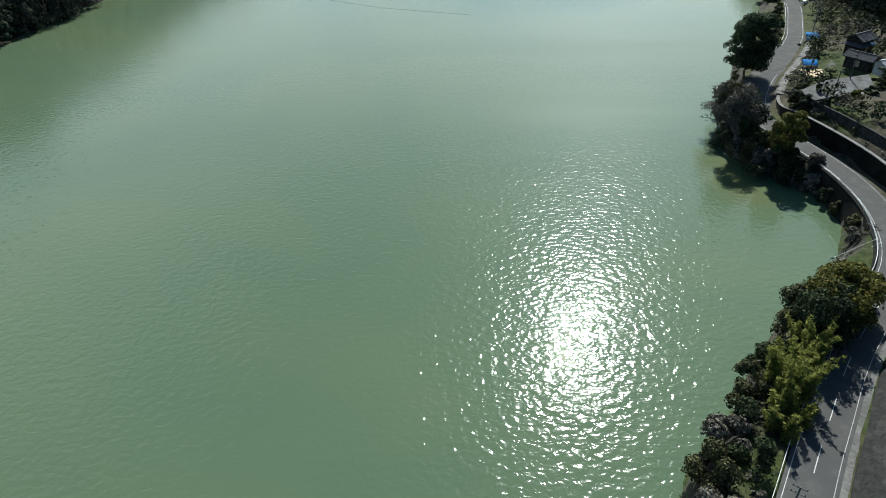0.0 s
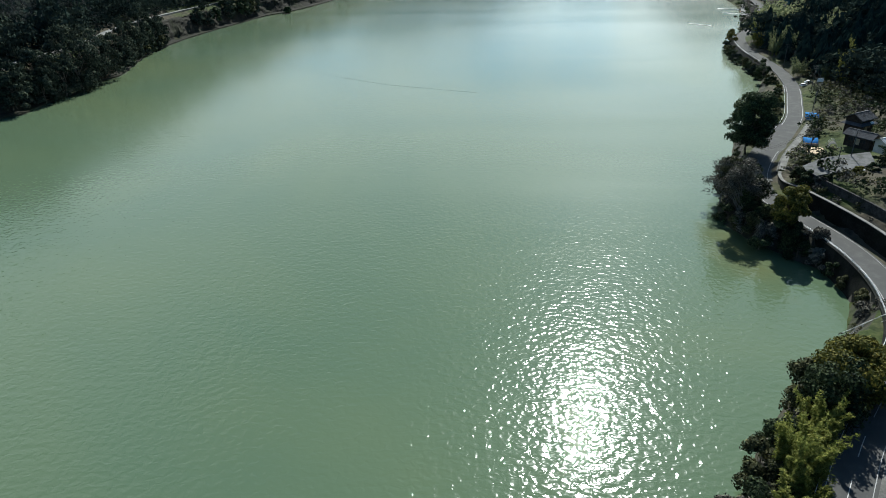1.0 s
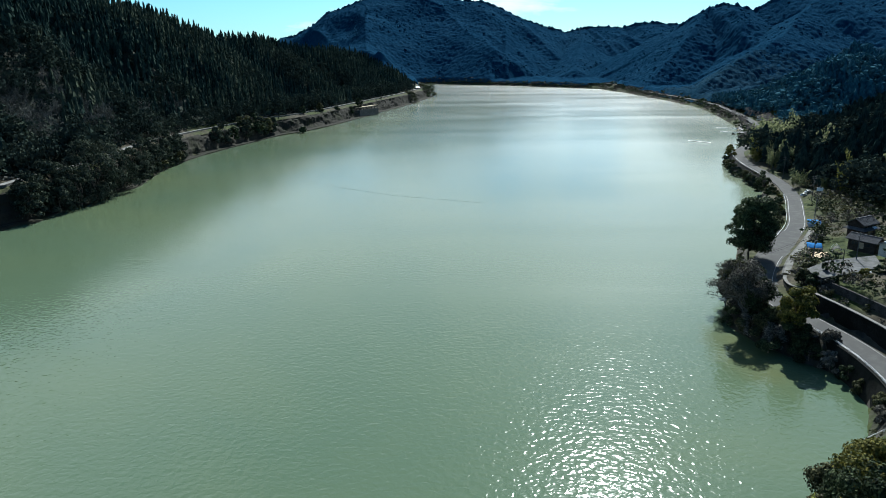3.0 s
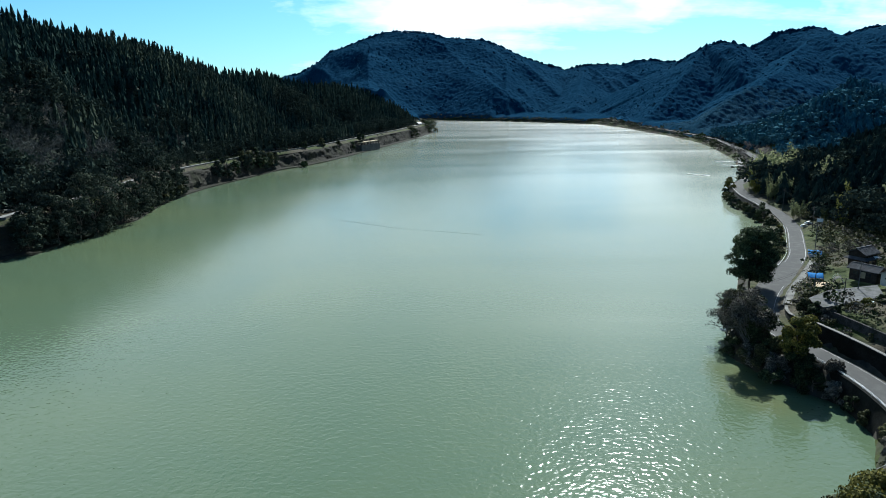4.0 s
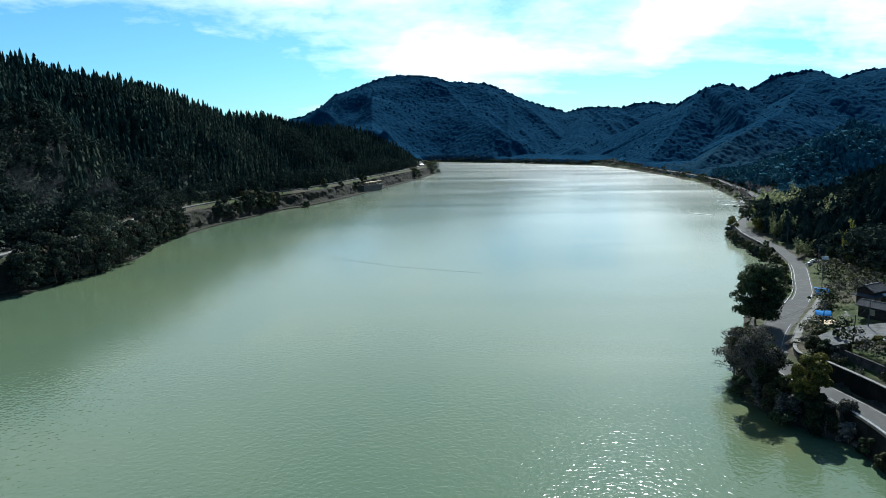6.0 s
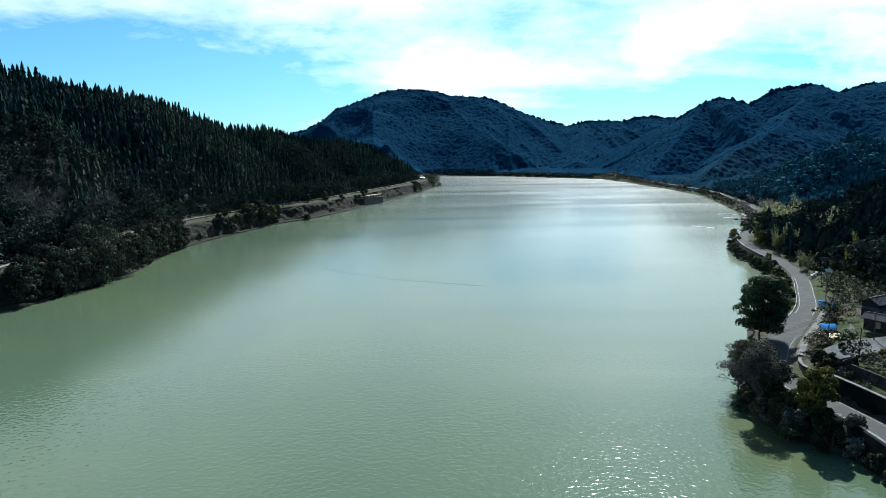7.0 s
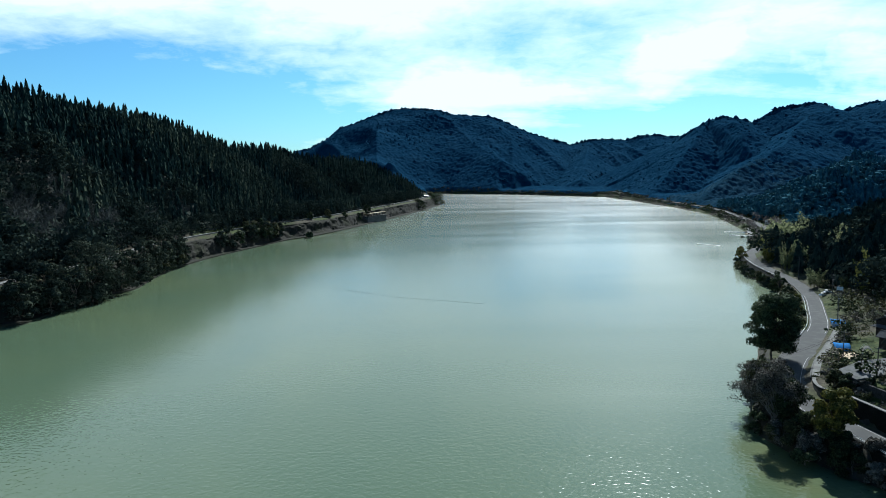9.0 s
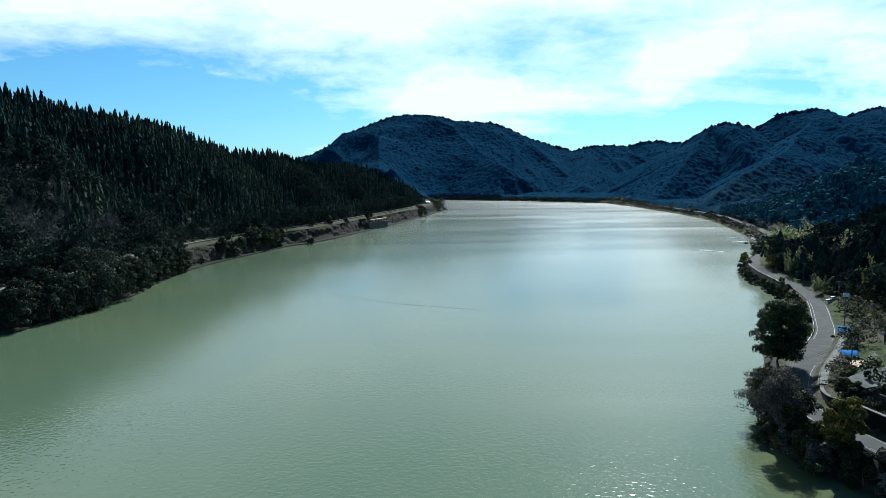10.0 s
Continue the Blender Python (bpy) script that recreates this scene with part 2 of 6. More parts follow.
def ground_material():
    """Soil, grass and leaf litter, with bare rock where the ground is steep."""
    m, k = material("hillside_ground")
    vec = k.n("ShaderNodeTexCoord").outputs["Object"]
    a, b, c = k.noise(vec, 0.03, 5.0), k.noise(vec, 0.4, 5.0, 0.65), k.noise(vec, 3.0, 2.0)
    grass = k.ramp(b, (0.3, (0.013, 0.020, 0.007)), (0.5, (0.028, 0.038, 0.012)), (0.7, (0.058, 0.060, 0.024)))
    soil = k.ramp(b, (0.3, (0.024, 0.021, 0.016)), (0.7, (0.066, 0.058, 0.042)))
    col = k.mix(k.ramp(a, (0.42, grey(0)), (0.58, grey(1))), grass, soil)
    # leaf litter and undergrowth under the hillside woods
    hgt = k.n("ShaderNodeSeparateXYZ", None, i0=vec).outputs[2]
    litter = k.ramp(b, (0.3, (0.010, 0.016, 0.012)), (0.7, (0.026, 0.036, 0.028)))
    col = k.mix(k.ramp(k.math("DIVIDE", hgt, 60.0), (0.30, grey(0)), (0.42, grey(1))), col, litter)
    nz = k.n("ShaderNodeSeparateXYZ", None, i0=k.n("ShaderNodeNewGeometry").outputs["True Normal"]).outputs[2]
    rock = k.ramp(k.noise(vec, 0.22, 6.0, 0.7), (0.35, (0.014, 0.014, 0.011)), (0.65, (0.05, 0.047, 0.040)))
    col = k.mix(k.ramp(nz, (0.55, grey(1)), (0.75, grey(0))), col, rock)
    bp = k.n("ShaderNodeBump", None, Strength=0.6, Distance=0.3, Height=k.math("ADD", b, k.math("MULTIPLY", c, 0.3)))
    k.n("ShaderNodeOutputMaterial", None, Surface=k.n("ShaderNodeBsdfPrincipled", None, Base_Color=col, Roughness=0.95, Specular_IOR_Level=0.05, Normal=bp.outputs[0]))
    return m


M_ground = ground_material()


def water_material():
    """Silty green lake water: scattering body colour under a rippled glossy skin; wind patches and a falloff along y
    change the ripple.
    """
    m, k = material("silty_lake_water")
    vec = k.n("ShaderNodeTexCoord").outputs["Object"]
    flat = k.n("ShaderNodeMapping", None, Vector=vec, Scale=(0.85, 1.0, 1.0)).outputs[0]
    silt = k.noise(vec, 0.008, 4.0, 0.5, 0.6)
    col = k.ramp(silt, (0.34, (0.050, 0.078, 0.047)), (0.66, (0.068, 0.091, 0.048)))
    # a plume of olive silt by the headland
    off = k.n("ShaderNodeVectorMath", {"operation": "SUBTRACT"}, i0=vec, i1=(79, 158, 0)).outputs[0]
    far = k.n("ShaderNodeVectorMath", {"operation": "LENGTH"}, i0=k.n("ShaderNodeVectorMath", {"operation": "MULTIPLY"}, i0=off, i1=(1.3, 0.6, 1)).outputs[0]).outputs["Value"]
    far = k.math("ADD", far, k.math("MULTIPLY", k.noise(vec, 0.09, 4.0), 14.0))
    plume = k.ramp(k.math("DIVIDE", far, 40.0), (0.22, grey(0.75)), (0.55, grey(0.0)))
    col = k.mix(plume, col, (0.074, 0.078, 0.031, 1))
    r1 = k.noise(flat, 0.74, 1.3, 0.5, 0.4)
    r2 = k.noise(flat, 0.19, 2.0, 0.5, 0.2)
    # big ripples near the headland, gusts further out
    yy = k.n("ShaderNodeSeparateXYZ", None, i0=vec).outputs[1]
    gust = k.noise(k.n("ShaderNodeMapping", None, Vector=vec, Scale=(0.2, 1.0, 1.0)).outputs[0], 0.014, 4.0, 0.55, 0.6)
    # ripple fades and roughens with y, set to fit the camera's view
    chop = k.math("ADD", k.math("DIVIDE", k.math("SUBTRACT", yy, 118.0), 95.0), k.math("MULTIPLY", k.math("SUBTRACT", gust, 0.5), 0.45))
    chop = k.math("MINIMUM", k.math("MAXIMUM", chop, 0.0), 1.0)
    calm = k.math("SUBTRACT", 1.0, k.math("MULTIPLY", chop, 0.72))
    rough = k.math("ADD", 0.076, k.math("MULTIPLY", chop, k.ramp(gust, (0.40, grey(0.052)), (0.70, grey(0.075)))))
    rough = k.math("ADD", rough, k.math("MULTIPLY", k.math("MINIMUM", k.math("MAXIMUM", k.math("DIVIDE", k.math("SUBTRACT", yy, 350.0), 900.0), 0.0), 1.0), k.ramp(gust, (0.35, grey(0.004)), (0.65, grey(0.018)))))
    h = k.math("ADD", r1, k.math("MULTIPLY", r2, 0.3))
    bp = k.n("ShaderNodeBump", None, Strength=calm, Distance=0.170, Height=h).outputs[0]
    body = k.n("ShaderNodeBsdfDiffuse", None, Color=col)
    skin = k.n("ShaderNodeBsdfGlossy", None, Color=(1, 1, 1, 1), Roughness=rough, Normal=bp)
    fres = k.n("ShaderNodeFresnel", None, IOR=1.33, Normal=bp)
    k.n("ShaderNodeOutputMaterial", None, Surface=k.n("ShaderNodeMixShader", None, i0=fres, i1=body, i2=skin))
    return m


M_water = water_material()


# ---- plan: shores, roads, ridges (metres) ----
SHORE_RIGHT = [(-40, -900), (-25, -300), (-9, -60), (6, 14), (24, 50), (31, 62), (43, 72), (51, 85), (62, 96), (69, 105), (85, 117),
               (96, 134), (96.5, 147), (92, 153), (85, 167), (82, 179), (85, 190), (94, 205), (107, 232), (124, 268), (146, 305),
               (173, 352), (192, 389), (201, 430), (203, 468), (210, 490), (232, 520), (290, 643), (319, 724), (350, 846), (376, 970),
               (384, 1144), (379, 1374), (364, 1559), (299, 1641), (175, 1787), (-8, 1932)]
SHORE_LEFT = [(-60, 1900), (-42, 1600), (-17, 1353), (-49, 1152), (-75, 1038), (-110, 881), (-128, 805), (-151, 730), (-170, 693),
              (-184, 636), (-196, 587), (-204, 539), (-207, 489), (-201, 440), (-196, 410), (-202, 392), (-206, 356), (-206, 320), (-214, 307),
              (-225, 240), (-232, 100), (-240, -300), (-230, -900)]
LAKE = SHORE_RIGHT + SHORE_LEFT
ROAD = [(-6, -300), (2, -120), (6, -50), (11, -4), (20, 20), (31, 36), (41.4, 49.7), (47.8, 58.2), (53.7, 65.6), (60.5, 74.2), (66, 80.5), (73, 87.8), (80, 94.8), (86, 101), (90.6, 107),
        (94.5, 114), (98.3, 124), (100.6, 134), (101.5, 145), (100.9, 155), (99.4, 165), (97.4, 176), (97.4, 186), (100, 196), (104.2, 205.5), (115, 223),
        (131.6, 245.2), (149.2, 270.5), (162, 295.5), (175.6, 324), (185, 350),
        (191, 372), (196, 400), (203, 440), (215, 478), (232, 508), (262, 552), (306, 640), (335, 724), (366, 846), (392, 970), (400, 1144),
        (396, 1374)]
ROAD_Z = 6.5
RIDGE_LEFT = [(-440, -300, 137), (-440, 250, 143), (-405, 450, 139), (-362, 560, 135), (-338, 620, 130), (-328, 680, 124), (-323, 740, 120),
              (-294, 800, 106), (-279, 850, 94), (-248, 950, 96), (-242, 1000, 84), (-216, 1080, 84), (-177, 1150, 84), (-135, 1200, 70),
              (-89, 1250, 49), (-60, 1290, 19)]
RIDGE_FAR = [(-1400, 2300, 172), (-800, 2450, 132), (-503, 2400, 137), (-451, 2400, 171), (-388, 2400, 215), (-306, 2400, 244), (-204, 2400, 272), (-159, 2400, 278), (-123, 2400, 274), (-43, 2400, 271), (18, 2400, 253), (78, 2400, 247), (139, 2400, 245),
             (219, 2400, 219), (320, 2400, 184), (391, 2400, 160), (431, 2400, 146), (502, 2400, 158), (573, 2400, 161), (633, 2400, 161), (683, 2400, 177), (743, 2400, 182), (824, 2400, 172), (1500, 2500, 162)]
RIDGE_RIGHT = [(570, 1700, 80), (605, 1700, 131), (633, 1700, 153), (653, 1700, 174), (689, 1700, 182), (724, 1700, 181), (760, 1700, 169), (788, 1700, 180), (822, 1700, 196),
               (865, 1700, 202), (921, 1700, 207), (964, 1700, 196), (975, 1700, 189), (1006, 1700, 199), (1047, 1700, 209), (1100, 1700, 223), (1250, 1650, 228), (1700, 1300, 220), (1700, 200, 190), (900, -700, 150)]
# spurs that run down from the far ridges to the lake
RIDGE_FALLS = [[(653, 1700, 172), (575, 1580, 112), (500, 1480, 62), (425, 1390, 16)], [(921, 1700, 205), (780, 1500, 150), (650, 1320, 92), (520, 1200, 46), (425, 1110, 14)],
               [(219, 2400, 216), (205, 2150, 130), (180, 1930, 30)], [(-100, 2400, 270), (-60, 2180, 150), (-40, 1980, 40)], [(502, 2400, 156), (430, 2100, 95), (360, 1830, 30)]]
RIDGE_SPUR = [(430, 1030, 6), (536, 1000, 34), (599, 1000, 72), (700, 980, 66), (1000, 1000, 110)]
RIDGE_MIDDLE = [(318, 690, 7), (352, 718, 22), (410, 765, 48), (463, 810, 58), (560, 860, 62), (760, 900, 100)]
RIDGE_NEAR = [(228, 470, 14), (262, 440, 34), (300, 410, 44), (380, 360, 62), (520, 250, 90), (700, 0, 110)]


def resample(line, step):
    """A polyline smoothed by Catmull-Rom and cut at even steps."""
    p = np.array(line, float)
    p = np.vstack([2 * p[0] - p[1], p, 2 * p[-1] - p[-2]])
    out = []
    for a, b, c, d in zip(p, p[1:], p[2:], p[3:]):
        t = np.linspace(0, 1, 12, endpoint=False)[:, None]
        out.append(0.5 * (2 * b + (c - a) * t + (2 * a - 5 * b + 4 * c - d) * t ** 2 + (3 * b - a - 3 * c + d) * t ** 3))
    q = np.vstack(out + [p[-2:-1]])
    s = np.concatenate([[0], np.cumsum(np.linalg.norm(np.diff(q[:, :2], axis=0), axis=1))])
    u = np.arange(0, s[-1], step)
    return np.stack([np.interp(u, s, q[:, i]) for i in range(q.shape[1])], 1)


def near_line(x, y, line):
    """Distance to a polyline, the side (+ right of its run), and the interpolated third value."""
    p = np.array(line, float)
    best = np.full(x.shape, 1e18)
    side, val = np.zeros(x.shape), np.zeros(x.shape)
    for a, b in zip(p, p[1:]):
        e = b[:2] - a[:2]
        t = np.clip(((x - a[0]) * e[0] + (y - a[1]) * e[1]) / (e @ e), 0, 1)
        dx, dy = x - a[0] - t * e[0], y - a[1] - t * e[1]
        d = dx * dx + dy * dy
        m = d < best
        best = np.where(m, d, best)
        side = np.where(m, np.sign(e[1] * dx - e[0] * dy), side)
        if p.shape[1] > 2:
            val = np.where(m, a[2] + t * (b[2] - a[2]), val)
    return np.sqrt(best), side, val


def in_lake(x, y):
    c = np.zeros(x.shape, bool)
    for (x1, y1), (x2, y2) in zip(LAKE, LAKE[1:] + LAKE[:1]):
        if y1 != y2:
            c ^= ((y1 > y) != (y2 > y)) & (x < (x2 - x1) * (y - y1) / (y2 - y1) + x1)
    return c


def value_noise(x, y, size, seed=0):
    """Smooth random hills of about 'size' metres, from -1 to 1."""
    g = np.random.RandomState(seed).rand(64, 64) * 2 - 1
    u, v = x / size, y / size
    i, j = np.floor(u).astype(int), np.floor(v).astype(int)
    fu, fv = u - i, v - j
    fu, fv = fu * fu * (3 - 2 * fu), fv * fv * (3 - 2 * fv)
    a, b, c, d = g[i % 64, j % 64], g[(i + 1) % 64, j % 64], g[i % 64, (j + 1) % 64], g[(i + 1) % 64, (j + 1) % 64]
    return (a * (1 - fu) + b * fu) * (1 - fv) + (c * (1 - fu) + d * fu) * fv


def step01(v, a, b):
    t = np.clip((v - a) / (b - a), 0, 1)
    return t * t * (3 - 2 * t)


LAKE_LINE = LAKE + LAKE[:1]
ROAD_LINE = resample(ROAD, 4.0)


def inner_profile(s, y):
    """Height of the ground on the land side of the shore road, by the distance s from its middle."""
    near = np.interp(s, [4.0, 5.0, 11, 13.5, 45, 130], [ROAD_Z, ROAD_Z + 0.2, 13.2, 13.6, 30, 70])
    bay = np.interp(s, [4.0, 6.6, 7.4, 9.5, 14, 44, 100, 200], [ROAD_Z, ROAD_Z, 11.0, 11.1, 14.0, 14.6, 40, 75])
    bay = bay - 3.4 * step01(y, 172, 200) * (1 - step01(s, 9.5, 14)) * step01(s, 6.6, 7.4)
    far = np.interp(s, [4.0, 5.5, 8, 28, 48, 110, 200], [ROAD_Z, 7.4, 7.8, 9.5, 14, 44, 75])
    a, b = step01(y, 92, 112), step01(y, 186, 214)
    return near * (1 - a) + a * (bay * (1 - b) + far * b)


def land(x, y, full=False):
    """Height of the ground at x, y."""
    x, y = np.asarray(x, float), np.asarray(y, float)
    d, _, _ = near_line(x, y, LAKE_LINE)
    inside = in_lake(x, y)
    n1, n2, n3 = value_noise(x, y, 160, 1), value_noise(x, y, 55, 2), value_noise(x, y, 14, 3)
    rough = 9 * n1 + 4 * n2 + 0.9 * n3
    ridge = np.full(x.shape, -50.0)
    for line, fall, back in ((RIDGE_LEFT, 0.74, 0.3), (RIDGE_FAR, 0.42, 0.3), (RIDGE_RIGHT, 0.36, 0.3), (RIDGE_SPUR, 0.42, 0.4), (RIDGE_MIDDLE, 0.45, 0.4), (RIDGE_NEAR, 0.42, 0.4),
                             *[(q, 0.5, 0.4) for q in RIDGE_FALLS]):
        r, _, z = near_line(x, y, line)
        bx = x + 0.3 * y + 45 * value_noise(x, y, 210, 34)
        spur = (1 - np.abs(value_noise(bx, y * 0.35, 150, 31))) * 54 + (1 - np.abs(value_noise(bx, y * 0.4, 62, 32))) * 16 - 44
        ridge = np.maximum(ridge, z - fall * r + (spur * np.clip(r / 160, 0, 1) if line in (RIDGE_FAR, RIDGE_RIGHT) else 0.0))
    # left shore: high revetment, road bench, wooded slope
    west = np.interp(d, [0, 6.0, 10.0, 14.0, 17.5, 25, 29], [-1.2, -1.0, 5.0, 12.5, 16.6, 17.0, 18.5]) + np.maximum(d - 29, 0) * 0.86
    gully = (1 - np.abs(value_noise(x * 0.45, y, 95, 33))) * 58 - 35
    zl = np.minimum(west, np.maximum(ridge, 17.2)) + gully * step01(d, 40, 110) * np.clip((near_line(x, y, RIDGE_LEFT)[0] - 15) / 70, 0, 1) + rough * 0.95 * step01(d, 30, 100) * np.clip((near_line(x, y, RIDGE_LEFT)[0] - 12) / 60, 0, 1)
    # far and right shores: low bank, bench, slopes
    east = np.interp(d, [0, 3, 10, 32], [0.0, 2.2, 4.2, 6.0]) + np.maximum(d - 32, 0) * 0.62
    east = np.where(y > 1450, np.maximum(east, 0.8 + 0.6 * d), east)
    zr = np.minimum(east, np.maximum(ridge, 6.0)) + rough * step01(d, 35, 140)
    z = np.where((x < -8) & (y < 1880), zl, zr)
    # near right shore along the road
    q, side, _ = near_line(x, y, ROAD_LINE[:, :2])
    s = q * side
    outer = np.minimum(np.interp(d, [0, 1.2, 4.2], [0.0, 1.4, ROAD_Z - 0.4]), ROAD_Z - 0.4)
    prof = np.where(s > 4.0, inner_profile(np.abs(s), y) + rough * 0.3 * step01(s, 45, 100), np.where(s < -4.6, outer, ROAD_Z - 0.3))
    prof = np.where((s <= -4.0) & (s >= -4.6), ROAD_Z - 0.35, prof)
    wn = step01(y, -60, 0) * (1 - step01(y, 500, 545)) * np.where(x > -8, 1.0, 0.0)
    prof = np.where(s > 60, np.maximum(prof * (1 - step01(s, 60, 200)) + step01(s, 60, 200) * np.maximum(ridge, 30), 14), prof)
    z = z * (1 - wn) + prof * wn
    far_road = (np.abs(s) < 5.5) & (y >= 500)
    z = np.where(far_road, np.minimum(z, ROAD_Z - 0.3), z)
    z = np.where(inside, -np.minimum(9.0, 0.25 + d * 0.45), z)
    return (z, d, inside, s) if full else z


def mesh_from(name, verts, faces, mat, smooth=False):
    """One mesh object out of arrays; faces is an n x 3 or n x 4 array."""
    me = bpy.data.meshes.new(name)
    f = np.asarray(faces, np.int32)
    me.vertices.add(len(verts))
    me.vertices.foreach_set("co", np.asarray(verts, np.float32).ravel())
    me.loops.add(f.size)
    me.loops.foreach_set("vertex_index", f.ravel())
    me.polygons.add(len(f))
    me.polygons.foreach_set("loop_start", np.arange(len(f), dtype=np.int32) * f.shape[1])
    me.polygons.foreach_set("use_smooth", np.full(len(f), smooth))
    me.update(calc_edges=True)
    me.materials.append(mat)
    return new(name, me)


def part(name, bm, mat, parent=None, label=""):
    me = bpy.data.meshes.new(name)
    bm.to_mesh(me)
    bm.free()
    me.materials.append(mat)
    ob = new(name, me)
    ob.parent = parent
    return tagged(ob, label)


# ---- ground and water ----
def spaced(knots):
    """Grid lines whose spacing changes along the axis: (start, step) pairs and an end."""
    out = []
    for (a, st), (b, _) in zip(knots, knots[1:]):
        out += list(np.linspace(a, b, max(1, round((b - a) / st)), endpoint=False))
    return np.array(out + [knots[-1][0]])


gx = spaced([(-3600, 200), (-1400, 60), (-460, 12), (-260, 6), (-20, 4), (20, 2.0), (150, 2.8), (260, 7), (460, 16), (1200, 50), (3600, 0)])
gy = spaced([(-1600, 160), (-200, 20), (20, 2.2), (240, 3.0), (420, 8), (900, 12), (1500, 26), (2500, 120), (3700, 0)])
GX, GY = np.meshgrid(gx, gy)
GZ = land(GX, GY)
ny, nx = GX.shape
idx = np.arange(nx * ny).reshape(ny, nx)
quads = np.stack([idx[:-1, :-1], idx[:-1, 1:], idx[1:, 1:], idx[1:, :-1]], -1).reshape(-1, 4)
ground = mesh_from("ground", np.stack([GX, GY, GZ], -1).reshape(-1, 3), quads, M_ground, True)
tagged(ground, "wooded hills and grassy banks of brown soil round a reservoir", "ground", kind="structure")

bm = bmesh.new()
bmesh.ops.create_grid(bm, x_segments=8, y_segments=8, size=0.5)
bmesh.ops.scale(bm, vec=(1500, 3400, 1), verts=bm.verts)
bmesh.ops.translate(bm, vec=(100, 600, 0), verts=bm.verts)
tagged(part("water", bm, M_water), "calm silty green lake water with small ripples", "water", kind="structure")


# ---- roads ----
def offset_line(line, off):
    """The line moved sideways, + to the right of its run."""
    p = np.asarray(line, float)
    t = np.gradient(p[:, :2], axis=0)
    t /= np.linalg.norm(t, axis=1)[:, None]
    return p[:, :2] + off * np.stack([t[:, 1], -t[:, 0]], 1)


def ribbon(name, line, profile, mat, parent=None, label="", closed=False):
    """A strip swept along a line; profile: (sideways, height) points, or a function of the place along it."""
    n, m = len(line), len(profile)
    rows = [np.column_stack([offset_line(line, o), np.full(n, z)]) for o, z in profile]
    v = np.stack(rows, 1).reshape(-1, 3)
    f = []
    for i in range(n - 1):
        for j in range(m if closed else m - 1):
            a, b = i * m + j, i * m + (j + 1) % m
            f.append((a, b, b + m, a + m))
    if closed:
        f.append((0, *range(m - 1, 0, -1))) if m == 4 else None
        f.append(tuple((n - 1) * m + j for j in range(m))) if m == 4 else None
    ob = mesh_from(name, v, f, mat)
    ob.parent = parent
    return tagged(ob, label)


def stretch(line, y0, y1):
    return line[(line[:, 1] >= y0) & (line[:, 1] <= y1)]


fine = resample(ROAD, 2.0)
road = ribbon("road", fine, [(-3.6, ROAD_Z - 0.5), (-3.6, ROAD_Z), (0, ROAD_Z + 0.06), (3.6, ROAD_Z), (3.6, ROAD_Z - 0.5)], M_asphalt)
tagged(road, "two-lane grey asphalt road with white edge lines along the shore", "road", kind="structure")
ribbon("widening", stretch(fine, 196, 262), [(-5.3, ROAD_Z - 0.5), (-5.3, ROAD_Z - 0.012), (5.3, ROAD_Z - 0.012), (5.3, ROAD_Z - 0.5)], M_asphalt, road, "wider stretch of grey asphalt")
for off, y0, y1 in ((-3.0, 8, 190), (-3.0, 258, 330), (3.0, 8, 229), (3.0, 258, 326), (-3.0, 415, 462)):
    ribbon("edge_line", stretch(fine, y0, y1), [(off - 0.06, ROAD_Z + 0.02), (off + 0.06, ROAD_Z + 0.02)], M_paint, road, "white painted edge line")
for i in range(0, len(fine) - 8, 6):
    seg = fine[3 + i:7 + i]
    if 8 < seg[0][1] < 112:
        ribbon("centre_dash", seg, [(-0.07, ROAD_Z + 0.075), (0.07, ROAD_Z + 0.075)], M_paint, road, "white painted dash")

# no recess here: the drain's inner shade is only a dark flat strip
ribbon("drain", stretch(fine, 204, 260), [(4.45, ROAD_Z + 0.004), (5.05, ROAD_Z + 0.004)], M_darkwall, road, "flat near-black strip along the road edge for a drain's shaded inside")


def left_lines():
    p = resample([(a, b) for a, b in SHORE_LEFT[::-1] if 60 <= b <= 1360], 6.0)
    return p


shore_w = left_lines()


